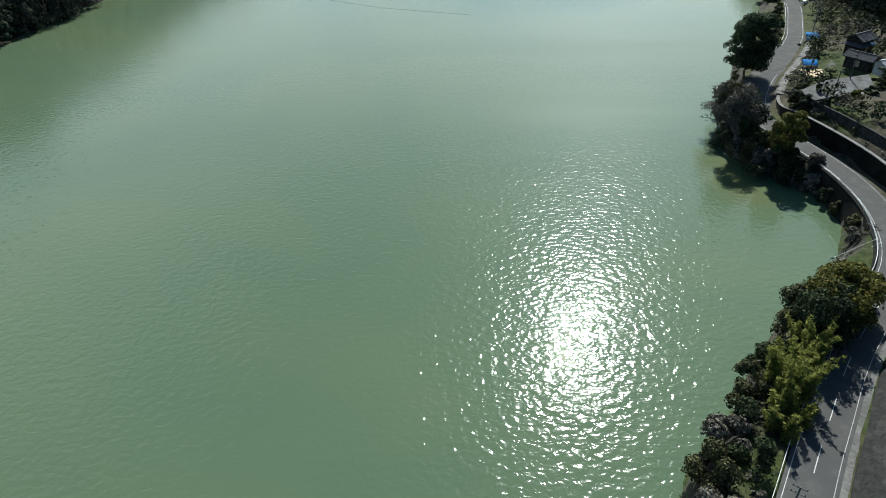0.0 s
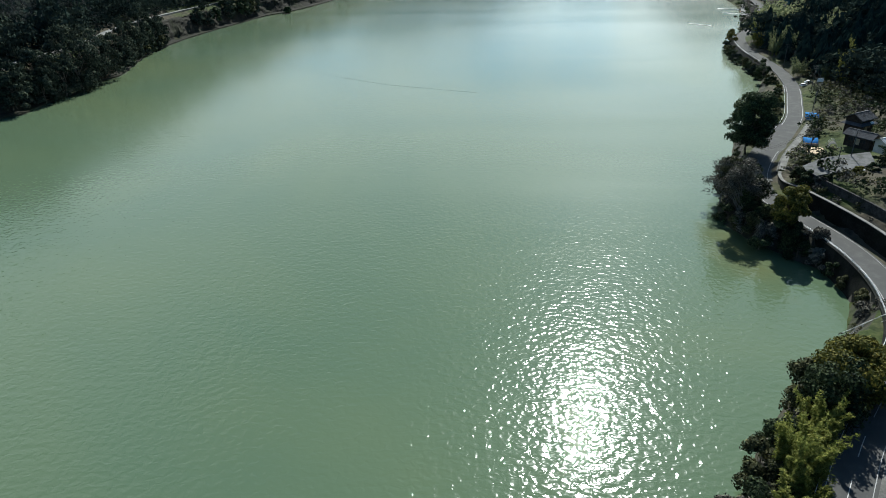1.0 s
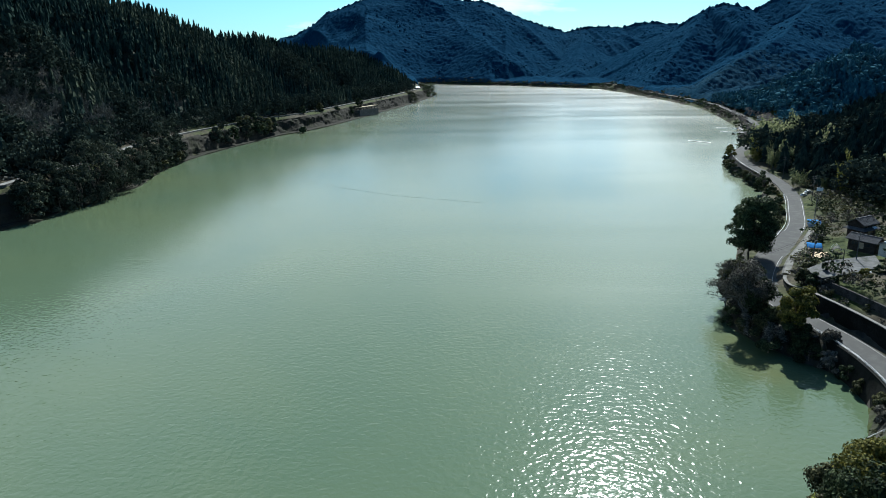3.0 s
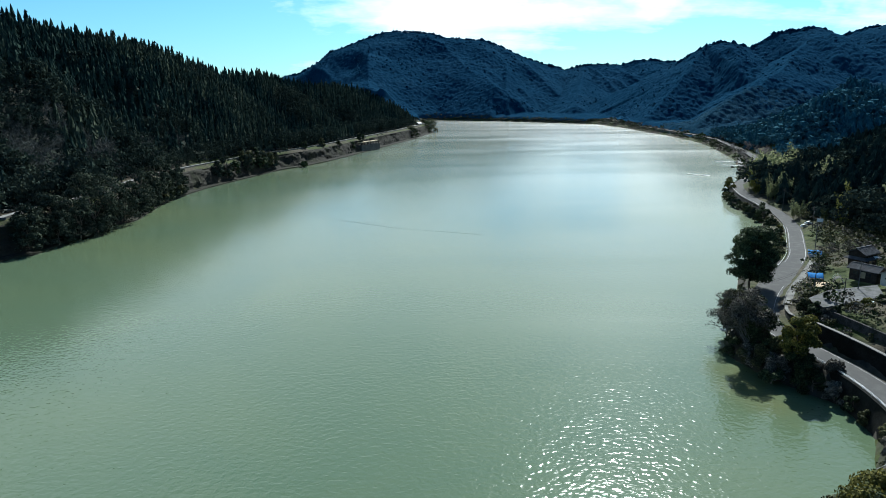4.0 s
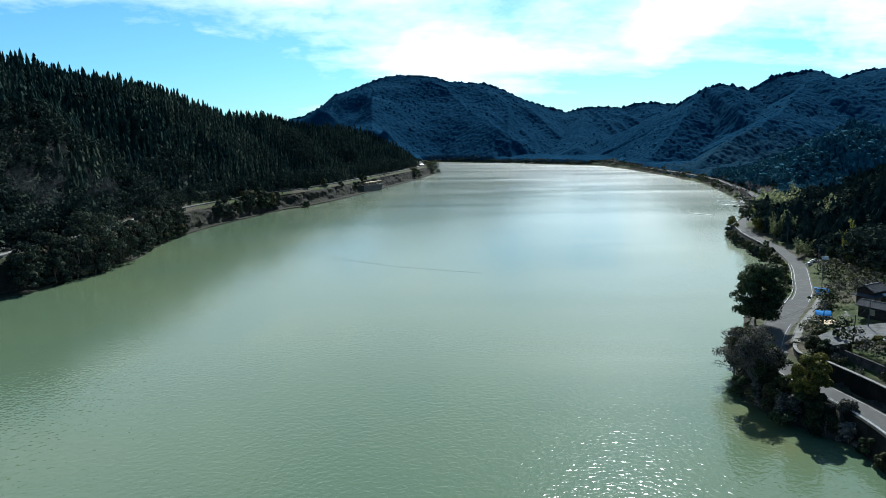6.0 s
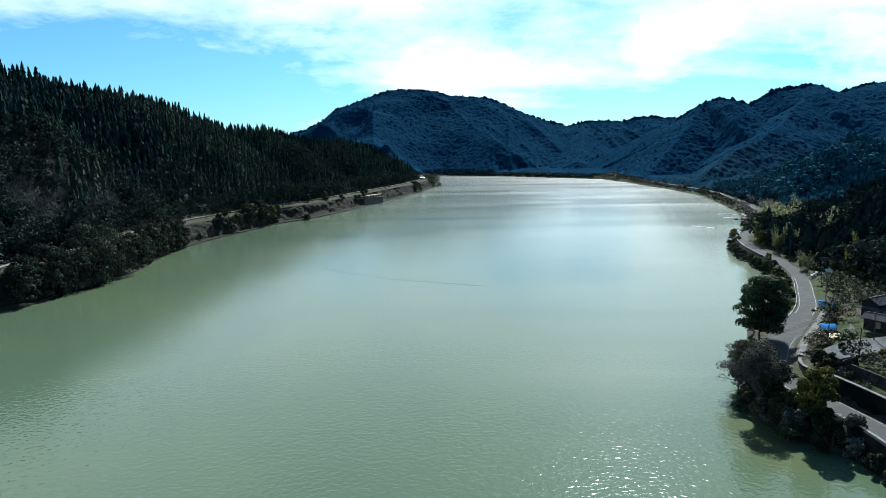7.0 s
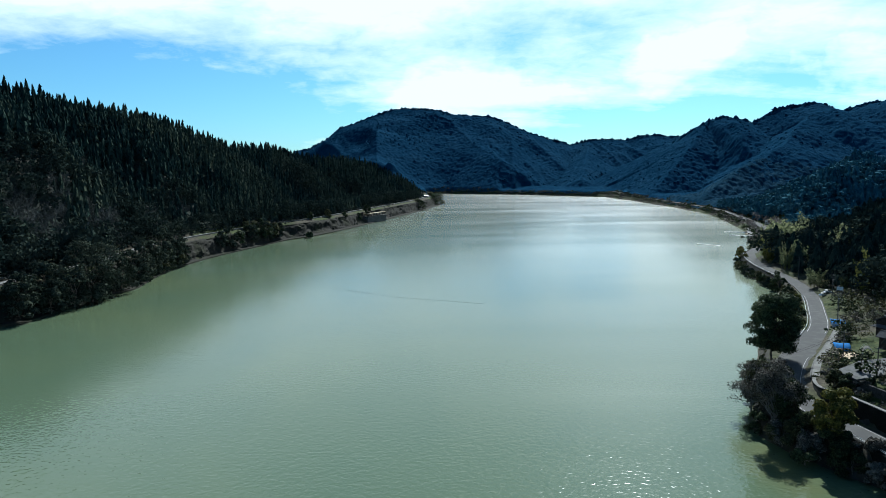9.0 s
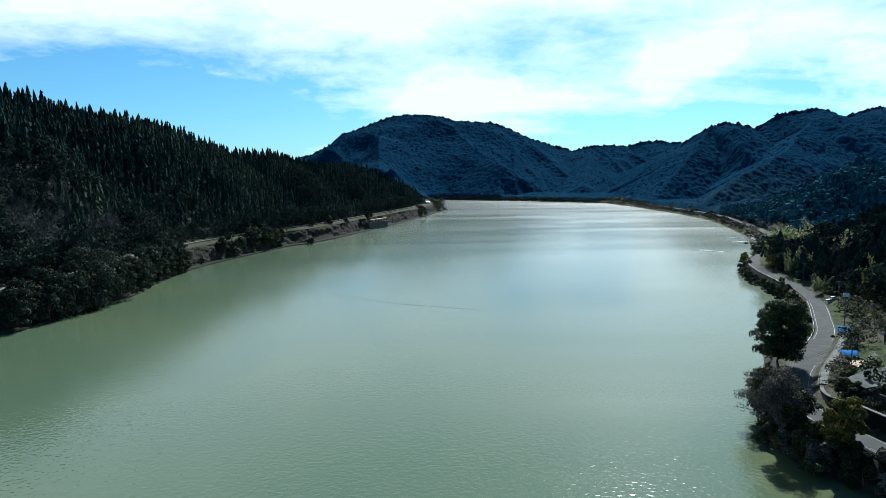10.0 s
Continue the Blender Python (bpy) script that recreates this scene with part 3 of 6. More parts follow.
def revetment(line):
    """The steep bank: a ledge at the water, then rough rock and old concrete with bulges and runnels."""
    line = resample(line, 2.0)
    n = len(line)
    along = np.arange(n) * 2.0
    t = np.linspace(0, 1, 13)
    off = np.array([1.2, 0.7, -1.6, -3.2, -4.6, -5.6, -6.6, -7.4, -8.2, -9.0, -9.7, -10.3, -10.9, -11.6, -12.6])
    hgt = np.array([-3.0, 0.8, 1.05, 1.15, 1.5, 2.6, 4.2, 5.8, 7.5, 9.2, 10.8, 12.2, 13.4, 14.4, 15.2])
    m = len(off)
    A, T = np.meshgrid(along, np.arange(m), indexing="ij")
    bulge = 1.3 * value_noise(A, T * 6.0, 21, 51) + 0.9 * value_noise(A, T * 3.0, 6.5, 52) + 0.6 * value_noise(A, T * 5.0, 3.1, 53)
    bulge[:, :2] *= 0.35
    bulge[:, -1:] *= 0.2
    t2 = np.gradient(line[:, :2], axis=0)
    t2 /= np.linalg.norm(t2, axis=1)[:, None]
    nrm = np.stack([t2[:, 1], -t2[:, 0]], 1)
    o = off[None] + bulge
    xy = line[:, None, :2] + o[..., None] * nrm[:, None]
    z = hgt[None] + 0.25 * bulge
    i = np.arange(n * m).reshape(n, m)
    f = np.stack([i[:-1, :-1], i[:-1, 1:], i[1:, 1:], i[1:, :-1]], -1).reshape(-1, 4)
    return mesh_from("revetment", np.concatenate([xy, z[..., None]], -1).reshape(-1, 3), f, M_rock)


bank_w = revetment(shore_w)
tagged(bank_w, "steep weathered rock and concrete revetment above the waterline", "embankment", kind="structure")
tagged(ribbon("verge", shore_w, [(-11.4, 14.4), (-12.2, 15.1), (-15, 16.3), (-17.7, 17.15)], M_ground), "strip of yellowing grass above the embankment", "verge", kind="structure")
road_w = ribbon("road", shore_w, [(-24.5, 16.9), (-24.5, 17.3), (-17.6, 17.3), (-17.6, 16.9)], M_pale)
tagged(road_w, "pale asphalt road on the embankment below cedar woods", "road", kind="structure")
kerb = ribbon("parapet", shore_w, [(-17.8, 17.2), (-17.8, 18.1), (-17.2, 18.1), (-17.2, 16.4)], M_concrete)
tagged(kerb, "low pale concrete parapet along the embankment road", "parapet", kind="structure")

# ---- right shore walls ----
bay = stretch(fine, 100, 206)


def falling(line, profile):
    """A wall profile whose upper points come down to the garden wall at the far end of the line."""
    ob_rows = []
    drop = 3.75 * step01(line[:, 1], 172, 203)
    for o, z in profile:
        ob_rows.append(np.column_stack([offset_line(line, o), np.full(len(line), z) - (drop if z > 9 else 0)]))
    v = np.stack(ob_rows, 1)
    n, m = v.shape[:2]
    i = np.arange(n * m).reshape(n, m)
    return v.reshape(-1, 3), np.stack([i[:-1, :-1], i[:-1, 1:], i[1:, 1:], i[1:, :-1]], -1).reshape(-1, 4)


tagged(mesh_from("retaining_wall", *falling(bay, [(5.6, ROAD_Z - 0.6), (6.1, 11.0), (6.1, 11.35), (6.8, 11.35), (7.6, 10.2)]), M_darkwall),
       "concrete retaining wall beside the shore road, coloured near black for its shade", "wall", kind="structure")
tagged(mesh_from("wall_coping", *falling(bay, [(6.0, 11.3), (6.0, 11.5), (7.0, 11.5), (7.0, 10.6)]), M_concrete), "pale concrete coping on the retaining wall", "coping", kind="structure")
tagged(ribbon("terrace_wall", stretch(fine, 112, 190), [(10.6, 11.0), (11.2, 14.2), (11.8, 14.2), (12.4, 13.2)], M_stone),
       "dark overgrown stone wall below the house terrace", "wall", kind="structure")
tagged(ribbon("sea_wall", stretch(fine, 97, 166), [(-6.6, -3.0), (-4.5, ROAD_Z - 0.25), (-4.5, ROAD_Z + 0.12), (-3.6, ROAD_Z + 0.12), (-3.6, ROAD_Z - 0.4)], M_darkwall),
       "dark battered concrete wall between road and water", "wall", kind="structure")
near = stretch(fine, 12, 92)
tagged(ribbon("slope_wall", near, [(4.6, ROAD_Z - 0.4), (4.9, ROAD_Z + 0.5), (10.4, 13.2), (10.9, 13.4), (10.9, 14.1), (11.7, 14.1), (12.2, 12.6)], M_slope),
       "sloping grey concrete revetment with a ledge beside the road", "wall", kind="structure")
tagged(ribbon("gutter", stretch(fine, 12, 100), [(3.6, ROAD_Z - 0.1), (3.6, ROAD_Z + 0.10), (4.6, ROAD_Z + 0.10), (4.6, ROAD_Z - 0.3)], M_concrete),
       "pale concrete gutter along the road edge", "gutter", kind="structure")
tagged(ribbon("garden_wall", stretch(fine, 204, 264), [(5.4, ROAD_Z - 0.4), (5.4, ROAD_Z + 1.0), (5.8, ROAD_Z + 1.0), (5.8, ROAD_Z - 0.4)], M_concrete),
       "low pale concrete garden wall along the road", "wall", kind="structure")
tagged(ribbon("footpath", stretch(fine, 206, 262), [(5.9, ROAD_Z + 0.4), (5.9, ROAD_Z + 1.25), (8.0, ROAD_Z + 1.35), (8.0, ROAD_Z)], M_concrete),
       "narrow concrete footpath behind the garden wall", "path", kind="structure")
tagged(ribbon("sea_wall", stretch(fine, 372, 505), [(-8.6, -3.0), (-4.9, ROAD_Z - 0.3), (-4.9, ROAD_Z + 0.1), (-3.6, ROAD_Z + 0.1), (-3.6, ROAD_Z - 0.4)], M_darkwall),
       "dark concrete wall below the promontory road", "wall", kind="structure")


# ---- woods ----
def conifer_shape(seed, layers=6, seg=8):
    """A cedar one metre high: ragged tiers of drooping boughs round a thin stem."""
    r = np.random.RandomState(seed)
    v, f = [], []
    for i in range(layers):
        t = i / layers
        top, low = t + 0.30 + 0.03 * r.rand(), t * 0.92 + 0.10
        top = min(top, 1.0) if i < layers - 1 else 1.0
        rad = 0.17 * (1 - t) ** 0.8 + 0.028
        a0 = r.rand() * 6.28
        base = len(v)
        v.append((0.01 * r.randn(), 0.01 * r.randn(), top))
        for j in range(seg):
            a = a0 + j * 6.2832 / seg + 0.25 * r.randn() * 0.5
            q = rad * (1.15 if j % 2 else 0.62) * (0.8 + 0.4 * r.rand())
            v.append((q * math.cos(a), q * math.sin(a), low - (0.05 if j % 2 else -0.02) + 0.03 * r.randn()))
        f += [(base, base + 1 + j, base + 1 + (j + 1) % seg) for j in range(seg)]
    b = len(v)
    for j in range(3):
        a = j * 2.094
        v += [(0.016 * math.cos(a), 0.016 * math.sin(a), -0.08), (0.012 * math.cos(a), 0.012 * math.sin(a), 0.3)]
    for j in range(3):
        p, q = b + 2 * j, b + 2 * ((j + 1) % 3)
        f += [(p, q, q + 1), (p, q + 1, p + 1)]
    return np.array(v), np.array(f)


def tuft_shape(seed, count, size, lobes=7, flat=0.8):
    """A broadleaf crown one metre across: clumps of leaf tufts on uneven lobes, with gaps."""
    r = np.random.RandomState(seed)
    cen = r.randn(lobes, 3) * (0.22, 0.22, 0.18) + (0, 0, 0.52)
    cen[:, 2] = np.clip(cen[:, 2], 0.22, 0.85)
    rad = 0.16 + 0.14 * r.rand(lobes)
    v, f = [], []
    for _ in range(count):
        k = r.randint(lobes)
        n = r.randn(3)
        n /= np.linalg.norm(n)
        if n[2] < -0.3:
            n[2] *= -0.6
        p = cen[k] + n * rad[k] * (0.72 + 0.38 * r.rand()) * (1, 1, flat)
        u = np.cross(n, r.randn(3))
        u /= np.linalg.norm(u)
        w_ = np.cross(n, u) + 0.7 * r.randn() * n
        s = size * (0.6 + 0.8 * r.rand())
        b = len(v)
        v += [p - u * s, p + w_ * s * 0.7, p + u * s, p - w_ * s * 0.7]
        f += [(b, b + 1, b + 2), (b, b + 2, b + 3)]
    return np.array(v), np.array(f)


def dome_shape(seed):
    """A far crown one metre across: a lumpy pointed dome."""
    r = np.random.RandomState(seed)
    v = [(0.05 * r.randn(), 0.05 * r.randn(), 1.0)]
    for rad, z in ((0.30, 0.70), (0.50, 0.28)):
        for j in range(5):
            a = j * 1.2566 + rad * 3 + 0.2 * r.randn()
            q = rad * (0.8 + 0.45 * r.rand())
            v.append((q * math.cos(a), q * math.sin(a), z + 0.1 * r.randn()))
    f = [(0, 1 + j, 1 + (j + 1) % 5) for j in range(5)]
    for j in range(5):
        a, b = 1 + j, 1 + (j + 1) % 5
        f += [(a, a + 5, b + 5), (a, b + 5, b)]
    return np.array(v), np.array(f)


def plant(name, shapes, spots, mat, label, category="trees", seed=0, smooth=False):
    """One object of many plants; spots: rows of x, y, z, width, height."""
    r = np.random.RandomState(seed)
    vs, fs, n = [], [], 0
    pick = r.randint(len(shapes), size=len(spots))
    for k, (sv, sf) in enumerate(shapes):
        g = spots[pick == k]
        if not len(g):
            continue
        a = r.rand(len(g)) * 6.283
        lean = r.randn(len(g), 2) * 0.03
        c, s = np.cos(a)[:, None], np.sin(a)[:, None]
        z = sv[None, :, 2] * g[:, 4:5]
        x = (sv[None, :, 0] * c - sv[None, :, 1] * s) * g[:, 3:4] + lean[:, :1] * z + g[:, 0:1]
        y = (sv[None, :, 0] * s + sv[None, :, 1] * c) * g[:, 3:4] + lean[:, 1:] * z + g[:, 1:2]
        vs.append(np.stack([x, y, z + g[:, 2:3]], -1).reshape(-1, 3))
        fs.append((sf[None] + (np.arange(len(g)) * len(sv))[:, None, None]).reshape(-1, 3) + n)
        n += len(vs[-1])
    ob = mesh_from(name, np.vstack(vs), np.vstack(fs), mat, smooth)
    return tagged(ob, label, category, kind="stuff")


def jitter_grid(x0, x1, y0, y1, step, seed):
    r = np.random.RandomState(seed)
    a, b = np.meshgrid(np.arange(x0, x1, step), np.arange(y0, y1, step))
    a, b = a.ravel(), b.ravel()
    return a + (r.rand(a.size) - 0.5) * step * 0.95, b + (r.rand(a.size) - 0.5) * step * 0.95, r


CEDARS = [conifer_shape(s) for s in range(8)]
TALL_CEDARS = [conifer_shape(s + 40, 12, 12) for s in range(8)]
TUFTS = [tuft_shape(s + 20, 70, 0.10) for s in range(6)]
SHRUBS = [tuft_shape(s + 120, 120, 0.06, 9, 0.8) for s in range(6)]
PLUMES = [tuft_shape(s + 80, 240, 0.045, 9, 1.5) for s in range(5)]
DOMES = [dome_shape(s + 50) for s in range(8)]


def cap_shape(seed):
    """A very far crown: a low uneven cap."""
    r = np.random.RandomState(seed)
    v = [(0.1 * r.randn(), 0.1 * r.randn(), 1.0)]
    for j in range(6):
        a = j * 1.0472 + 0.25 * r.randn()
        q = 0.5 * (0.75 + 0.5 * r.rand())
        v.append((q * math.cos(a), q * math.sin(a), -0.55 + 0.15 * r.randn()))
    return np.array(v), np.array([(0, 1 + j, 1 + (j + 1) % 6) for j in range(6)])


def twig_shape(seed, limbs=9, twigs=11):
    """A leafless crown one metre across: forking limbs fanning up into thin twigs."""
    r = np.random.RandomState(seed)
    v, f = [], []

    def stick(p, q, w_):
        b = len(v)
        u = np.cross(q - p, r.randn(3))
        u *= w_ / (np.linalg.norm(u) + 1e-9)
        v.extend([p - u, p + u, q + u * 0.5, q - u * 0.5])
        f.extend([(b, b + 1, b + 2), (b, b + 2, b + 3)])
    stick(np.zeros(3), np.array([0.02, 0.0, 0.45]), 0.02)
    for _ in range(limbs):
        a, t = r.rand() * 6.283, 0.15 + 0.3 * r.rand()
        p = np.array([0, 0, t])
        q = np.array([0.36 * math.cos(a) * (0.5 + 0.6 * r.rand()), 0.36 * math.sin(a) * (0.5 + 0.6 * r.rand()), t + 0.25 + 0.3 * r.rand()])
        stick(p, q, 0.012)
        for _ in range(twigs):
            m = p + (q - p) * (0.4 + 0.6 * r.rand())
            stick(m, m + r.randn(3) * (0.10, 0.10, 0.06) + (0, 0, 0.08), 0.007 + 0.006 * r.rand())
    return np.array(v), np.array(f)


CAPS = [cap_shape(s + 400) for s in range(8)]
CROWNS = [tuft_shape(s + 500, 165, 0.051, 12, 0.85) for s in range(6)]
TWIGS = [twig_shape(s + 600) for s in range(6)]
THIN = [tuft_shape(s + 220, 46, 0.12, 7, 0.75) for s in range(6)]


def wooded_left():
    x, y, r = jitter_grid(-470, -20, 240, 1330, 5.5, 11)
    z, d, inside, _ = land(x, y, True)
    rd, _, rz = near_line(x, y, RIDGE_LEFT)
    front = near_line(x, y, RIDGE_LEFT)[1] > 0
    keep = ~inside & (d > 27) & (front | (rd < 30)) & (y > 235 + 0)
    x, y, z, d = x[keep], y[keep], z[keep], d[keep]
    kind = value_noise(x, y, 70, 5) + 0.6 * value_noise(x, y, 22, 6) + 0.25 * r.randn(len(x))
    # broadleaf trees stand low and in patches
    leafy = (kind > 0.50) | ((d < 95) & (y < 560) & (kind > -0.15)) | ((d < 36) & (kind > -0.5))
    leafy &= rd[keep] > 26
    h = 14 + 7 * r.rand(len(x)) + 4 * value_noise(x, y, 45, 7) + 1.0 * (rd[keep] < 26)
    rows = np.stack([x, y, z - 0.3, h * (0.74 + 0.28 * r.rand(len(x))), h], 1)
    tone = value_noise(x, y, 85, 18) + 0.5 * value_noise(x, y, 30, 19) + 0.2 * r.randn(len(x)) - (d - 120) / 260
    plant("cedar_wood", CEDARS, rows[~leafy & (tone < 0.15)], M_cedar, "dense dark green cedar trees on the steep hillside", seed=1)
    plant("cedar_wood", CEDARS, rows[~leafy & (tone >= 0.15)], M_cedar_b, "dull brownish green cedar trees low on the hillside", seed=31)
    g = rows[leafy]
    g[:, 3], g[:, 4] = g[:, 4] * 0.66, g[:, 4] * 0.74
    g = g[r.rand(len(g)) < min(1.0, 1500 / len(g))]
    g[:, 3:] *= (0.95 + 0.55 * r.rand(len(g)) ** 1.5)[:, None]
    pale = np.zeros(len(g), bool)
    for cx, cy, cr in ((-318, 512, 24), (-304, 524, 14), (-247, 664, 16), (-240, 598, 9), (-255, 470, 20), (-262, 425, 18), (-240, 545, 9), (-205, 720, 10), (-170, 860, 12)):
        pale |= (g[:, 0] - cx) ** 2 + (g[:, 1] - cy) ** 2 < (cr * (0.7 + 0.6 * r.rand(len(g)))) ** 2
    plant("broadleaf_wood", CROWNS, g[~pale], M_hill, "rounded evergreen broadleaf trees between the cedars", seed=2)
    plant("bare_wood", TWIGS, g[pale], M_bare, "grey-brown bare broadleaf trees on the hillside", seed=3)


def canopy(x0, x1, y0, y1, step, cell, high, seed):
    """An unbroken canopy over a slope: rounded crowns packed side by side, each with its own height."""
    X, Y = np.meshgrid(np.arange(x0, x1, step), np.arange(y0, y1, step))
    g = np.random.RandomState(seed).rand(3, 97, 89)
    i, j = np.floor(X / cell).astype(int), np.floor(Y / cell).astype(int)
    top = np.zeros(X.shape)
    for di in (-1, 0, 1):
        for dj in (-1, 0, 1):
            u, v = (i + di) % 97, (j + dj) % 89
            cx, cy = (i + di + 0.15 + 0.7 * g[0, u, v]) * cell, (j + dj + 0.15 + 0.7 * g[1, u, v]) * cell
            q = ((X - cx) ** 2 + (Y - cy) ** 2) / (cell * (0.55 + 0.25 * g[2, u, v])) ** 2
            top = np.maximum(top, np.sqrt(np.clip(1 - q, 0, 1)) * (0.45 + 0.75 * g[2, u, v]))
    Z, d, inside, s = land(X, Y, True)
    Z = Z + 0.4 + (4.1 + high * top) * step01(np.minimum(d, np.abs(s)), 4, 18) + 0.5 * value_noise(X, Y, 5, seed + 1)
    ok = ~inside & (d > 5) & (np.abs(s) > 6)
    n = np.arange(X.size).reshape(X.shape)
    f = np.stack([n[:-1, :-1], n[:-1, 1:], n[1:, 1:], n[1:, :-1]], -1).reshape(-1, 4)
    return np.stack([X, Y, Z], -1).reshape(-1, 3), f[ok.ravel()[f].all(1)]


def wooded_far():
    for box_, mat, label in (((-560, 1200, 1600, 2470, 3.5, 7.6, 3.9, 61), M_far, "dense woods on far mountain slopes, coloured blue for haze"),
                             ((400, 1260, 1180, 1720, 3.0, 6.8, 3.9, 65), M_far, "dense woods on the nearer right mountain, coloured blue for haze"),
                             ((380, 900, 880, 1260, 3.0, 7.0, 5.5, 69), M_spur, "dense woods on the middle mountain spur, tinted blue for haze")):
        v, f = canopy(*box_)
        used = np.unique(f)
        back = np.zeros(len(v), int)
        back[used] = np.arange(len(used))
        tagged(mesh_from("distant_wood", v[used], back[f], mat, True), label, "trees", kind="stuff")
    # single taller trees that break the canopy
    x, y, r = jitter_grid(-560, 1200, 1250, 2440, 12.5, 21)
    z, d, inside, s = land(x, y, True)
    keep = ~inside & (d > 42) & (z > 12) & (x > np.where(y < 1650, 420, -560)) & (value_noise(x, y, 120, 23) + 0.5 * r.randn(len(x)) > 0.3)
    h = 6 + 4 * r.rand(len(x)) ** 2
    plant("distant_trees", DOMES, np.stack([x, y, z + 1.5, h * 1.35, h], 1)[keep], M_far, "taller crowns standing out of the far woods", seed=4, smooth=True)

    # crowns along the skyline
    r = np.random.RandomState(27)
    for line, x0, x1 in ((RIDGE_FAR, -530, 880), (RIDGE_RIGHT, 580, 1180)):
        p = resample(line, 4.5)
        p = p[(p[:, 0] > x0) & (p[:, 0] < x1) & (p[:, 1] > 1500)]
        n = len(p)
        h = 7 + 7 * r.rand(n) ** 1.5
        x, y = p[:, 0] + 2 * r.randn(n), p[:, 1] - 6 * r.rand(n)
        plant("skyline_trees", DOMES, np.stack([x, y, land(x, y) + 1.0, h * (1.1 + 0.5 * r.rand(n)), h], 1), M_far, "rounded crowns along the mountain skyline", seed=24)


def wooded_right():
    x, y, r = jitter_grid(120, 620, 150, 1000, 6.6, 31)
    z, d, inside, s = land(x, y, True)
    clear = (y < 345) & (s < np.interp(y, [150, 200, 250, 300, 345], [58, 58, 40, 24, 12]))
    clear |= (y > 560) & (y < 760) & (d < 40)
    keep = ~inside & (s > 9) & ~clear & (x < 150 + 0.62 * y) & ((s < 190) | (y > 500))
    x, y, z, s, d = x[keep], y[keep], z[keep], s[keep], d[keep]
    kind = value_noise(x, y, 60, 8) + 0.7 * value_noise(x, y, 18, 9) + 0.25 * r.randn(len(x))
    front = 1 - step01(s, 20, 110)
    h = 15 + 7 * r.rand(len(x)) + 4 * value_noise(x, y, 30, 10)
    rows = np.stack([x, y, z - 0.3, h * (0.95 + 0.35 * r.rand(len(x))), h], 1)
    gold = (kind > 0.52 - 0.36 * front) & (s < 48) & (y < 520)
    gold |= (y > 515) & (y < 600) & (s < 30) & (kind > 0.1)
    leafy = (kind > 0.32 - 0.75 * front) & ~gold
    back = y > 610
    edge = (s < 105) & (y < 520)
    plant("cedar_wood", TALL_CEDARS, rows[~leafy & ~gold & edge], M_cedar, "tall dark cedar trees at the roadside edge of the wood", seed=36)
    plant("cedar_wood", CEDARS, rows[~leafy & ~gold & ~back & ~edge], M_cedar, "tall dark cedar trees above the shore road", seed=5)
    plant("cedar_wood", CEDARS, rows[~leafy & ~gold & back], M_mid, "cedar trees on the middle ridge, tinted blue for haze", seed=35)
    a = rows[leafy]
    a[:, 3] *= 0.66 + 0.25 * r.rand(len(a))
    a[:, 4] *= 0.80 + 0.1 * r.rand(len(a))
    plant("broadleaf_wood", CROWNS, a[a[:, 1] <= 610], M_hill, "dark evergreen broadleaf trees above the shore road", seed=6)
    plant("broadleaf_wood", TUFTS, a[a[:, 1] > 610], M_mid, "broadleaf trees on the middle ridge, tinted blue for haze", seed=37)
    b = rows[gold]
    b[:, 3] *= 0.60
    b[:, 4] *= 0.98
    plant("bamboo_grove", PLUMES, b, M_grove, "yellow-green bamboo tops among dark trees", "bamboo", seed=7)
    # bare pinkish trees at the landing
    x, y, r = jitter_grid(215, 365, 520, 800, 9, 33)
    z, d, inside, s = land(x, y, True)
    keep = ~inside & (d > 4) & (d < 34) & (np.abs(s) > 6)
    h = 7 + 6 * r.rand(len(x))
    plant("bare_wood", TWIGS, np.stack([x, y, z - 0.3, h * 0.95, h], 1)[keep], M_twig, "bare pinkish-grey trees by the landing", seed=8)


wooded_left()
wooded_far()
wooded_right()


# ---- single trees and shrubs ----
def ground_at(x, y):
    return float(land(np.array([x]), np.array([y]))[0])


def tube(bm, path, radii, seg=6):
    """A tapered tube along a bent path."""
    rings = []
    for i, p in enumerate(path):
        t = (Vector(path[min(i + 1, len(path) - 1)]) - Vector(path[max(i - 1, 0)])).normalized()
        u = t.orthogonal().normalized()
        v = t.cross(u)
        rings.append([bm.verts.new(Vector(p) + (u * math.cos(6.2832 * j / seg) + v * math.sin(6.2832 * j / seg)) * radii[i]) for j in range(seg)])
    for a, b in zip(rings, rings[1:]):
        for j in range(seg):
            bm.faces.new((a[j], a[(j + 1) % seg], b[(j + 1) % seg], b[j]))
    bm.faces.new(rings[0][::-1])
    bm.faces.new(rings[-1])


def bent(a, b, r, wobble, n=5):
    a, b = np.array(a, float), np.array(b, float)
    out = [a + (b - a) * t + wobble * math.sin(math.pi * t) * r.randn(3) * (1, 1, 0.4) for t in np.linspace(0, 1, n)]
    return [tuple(p) for p in out]


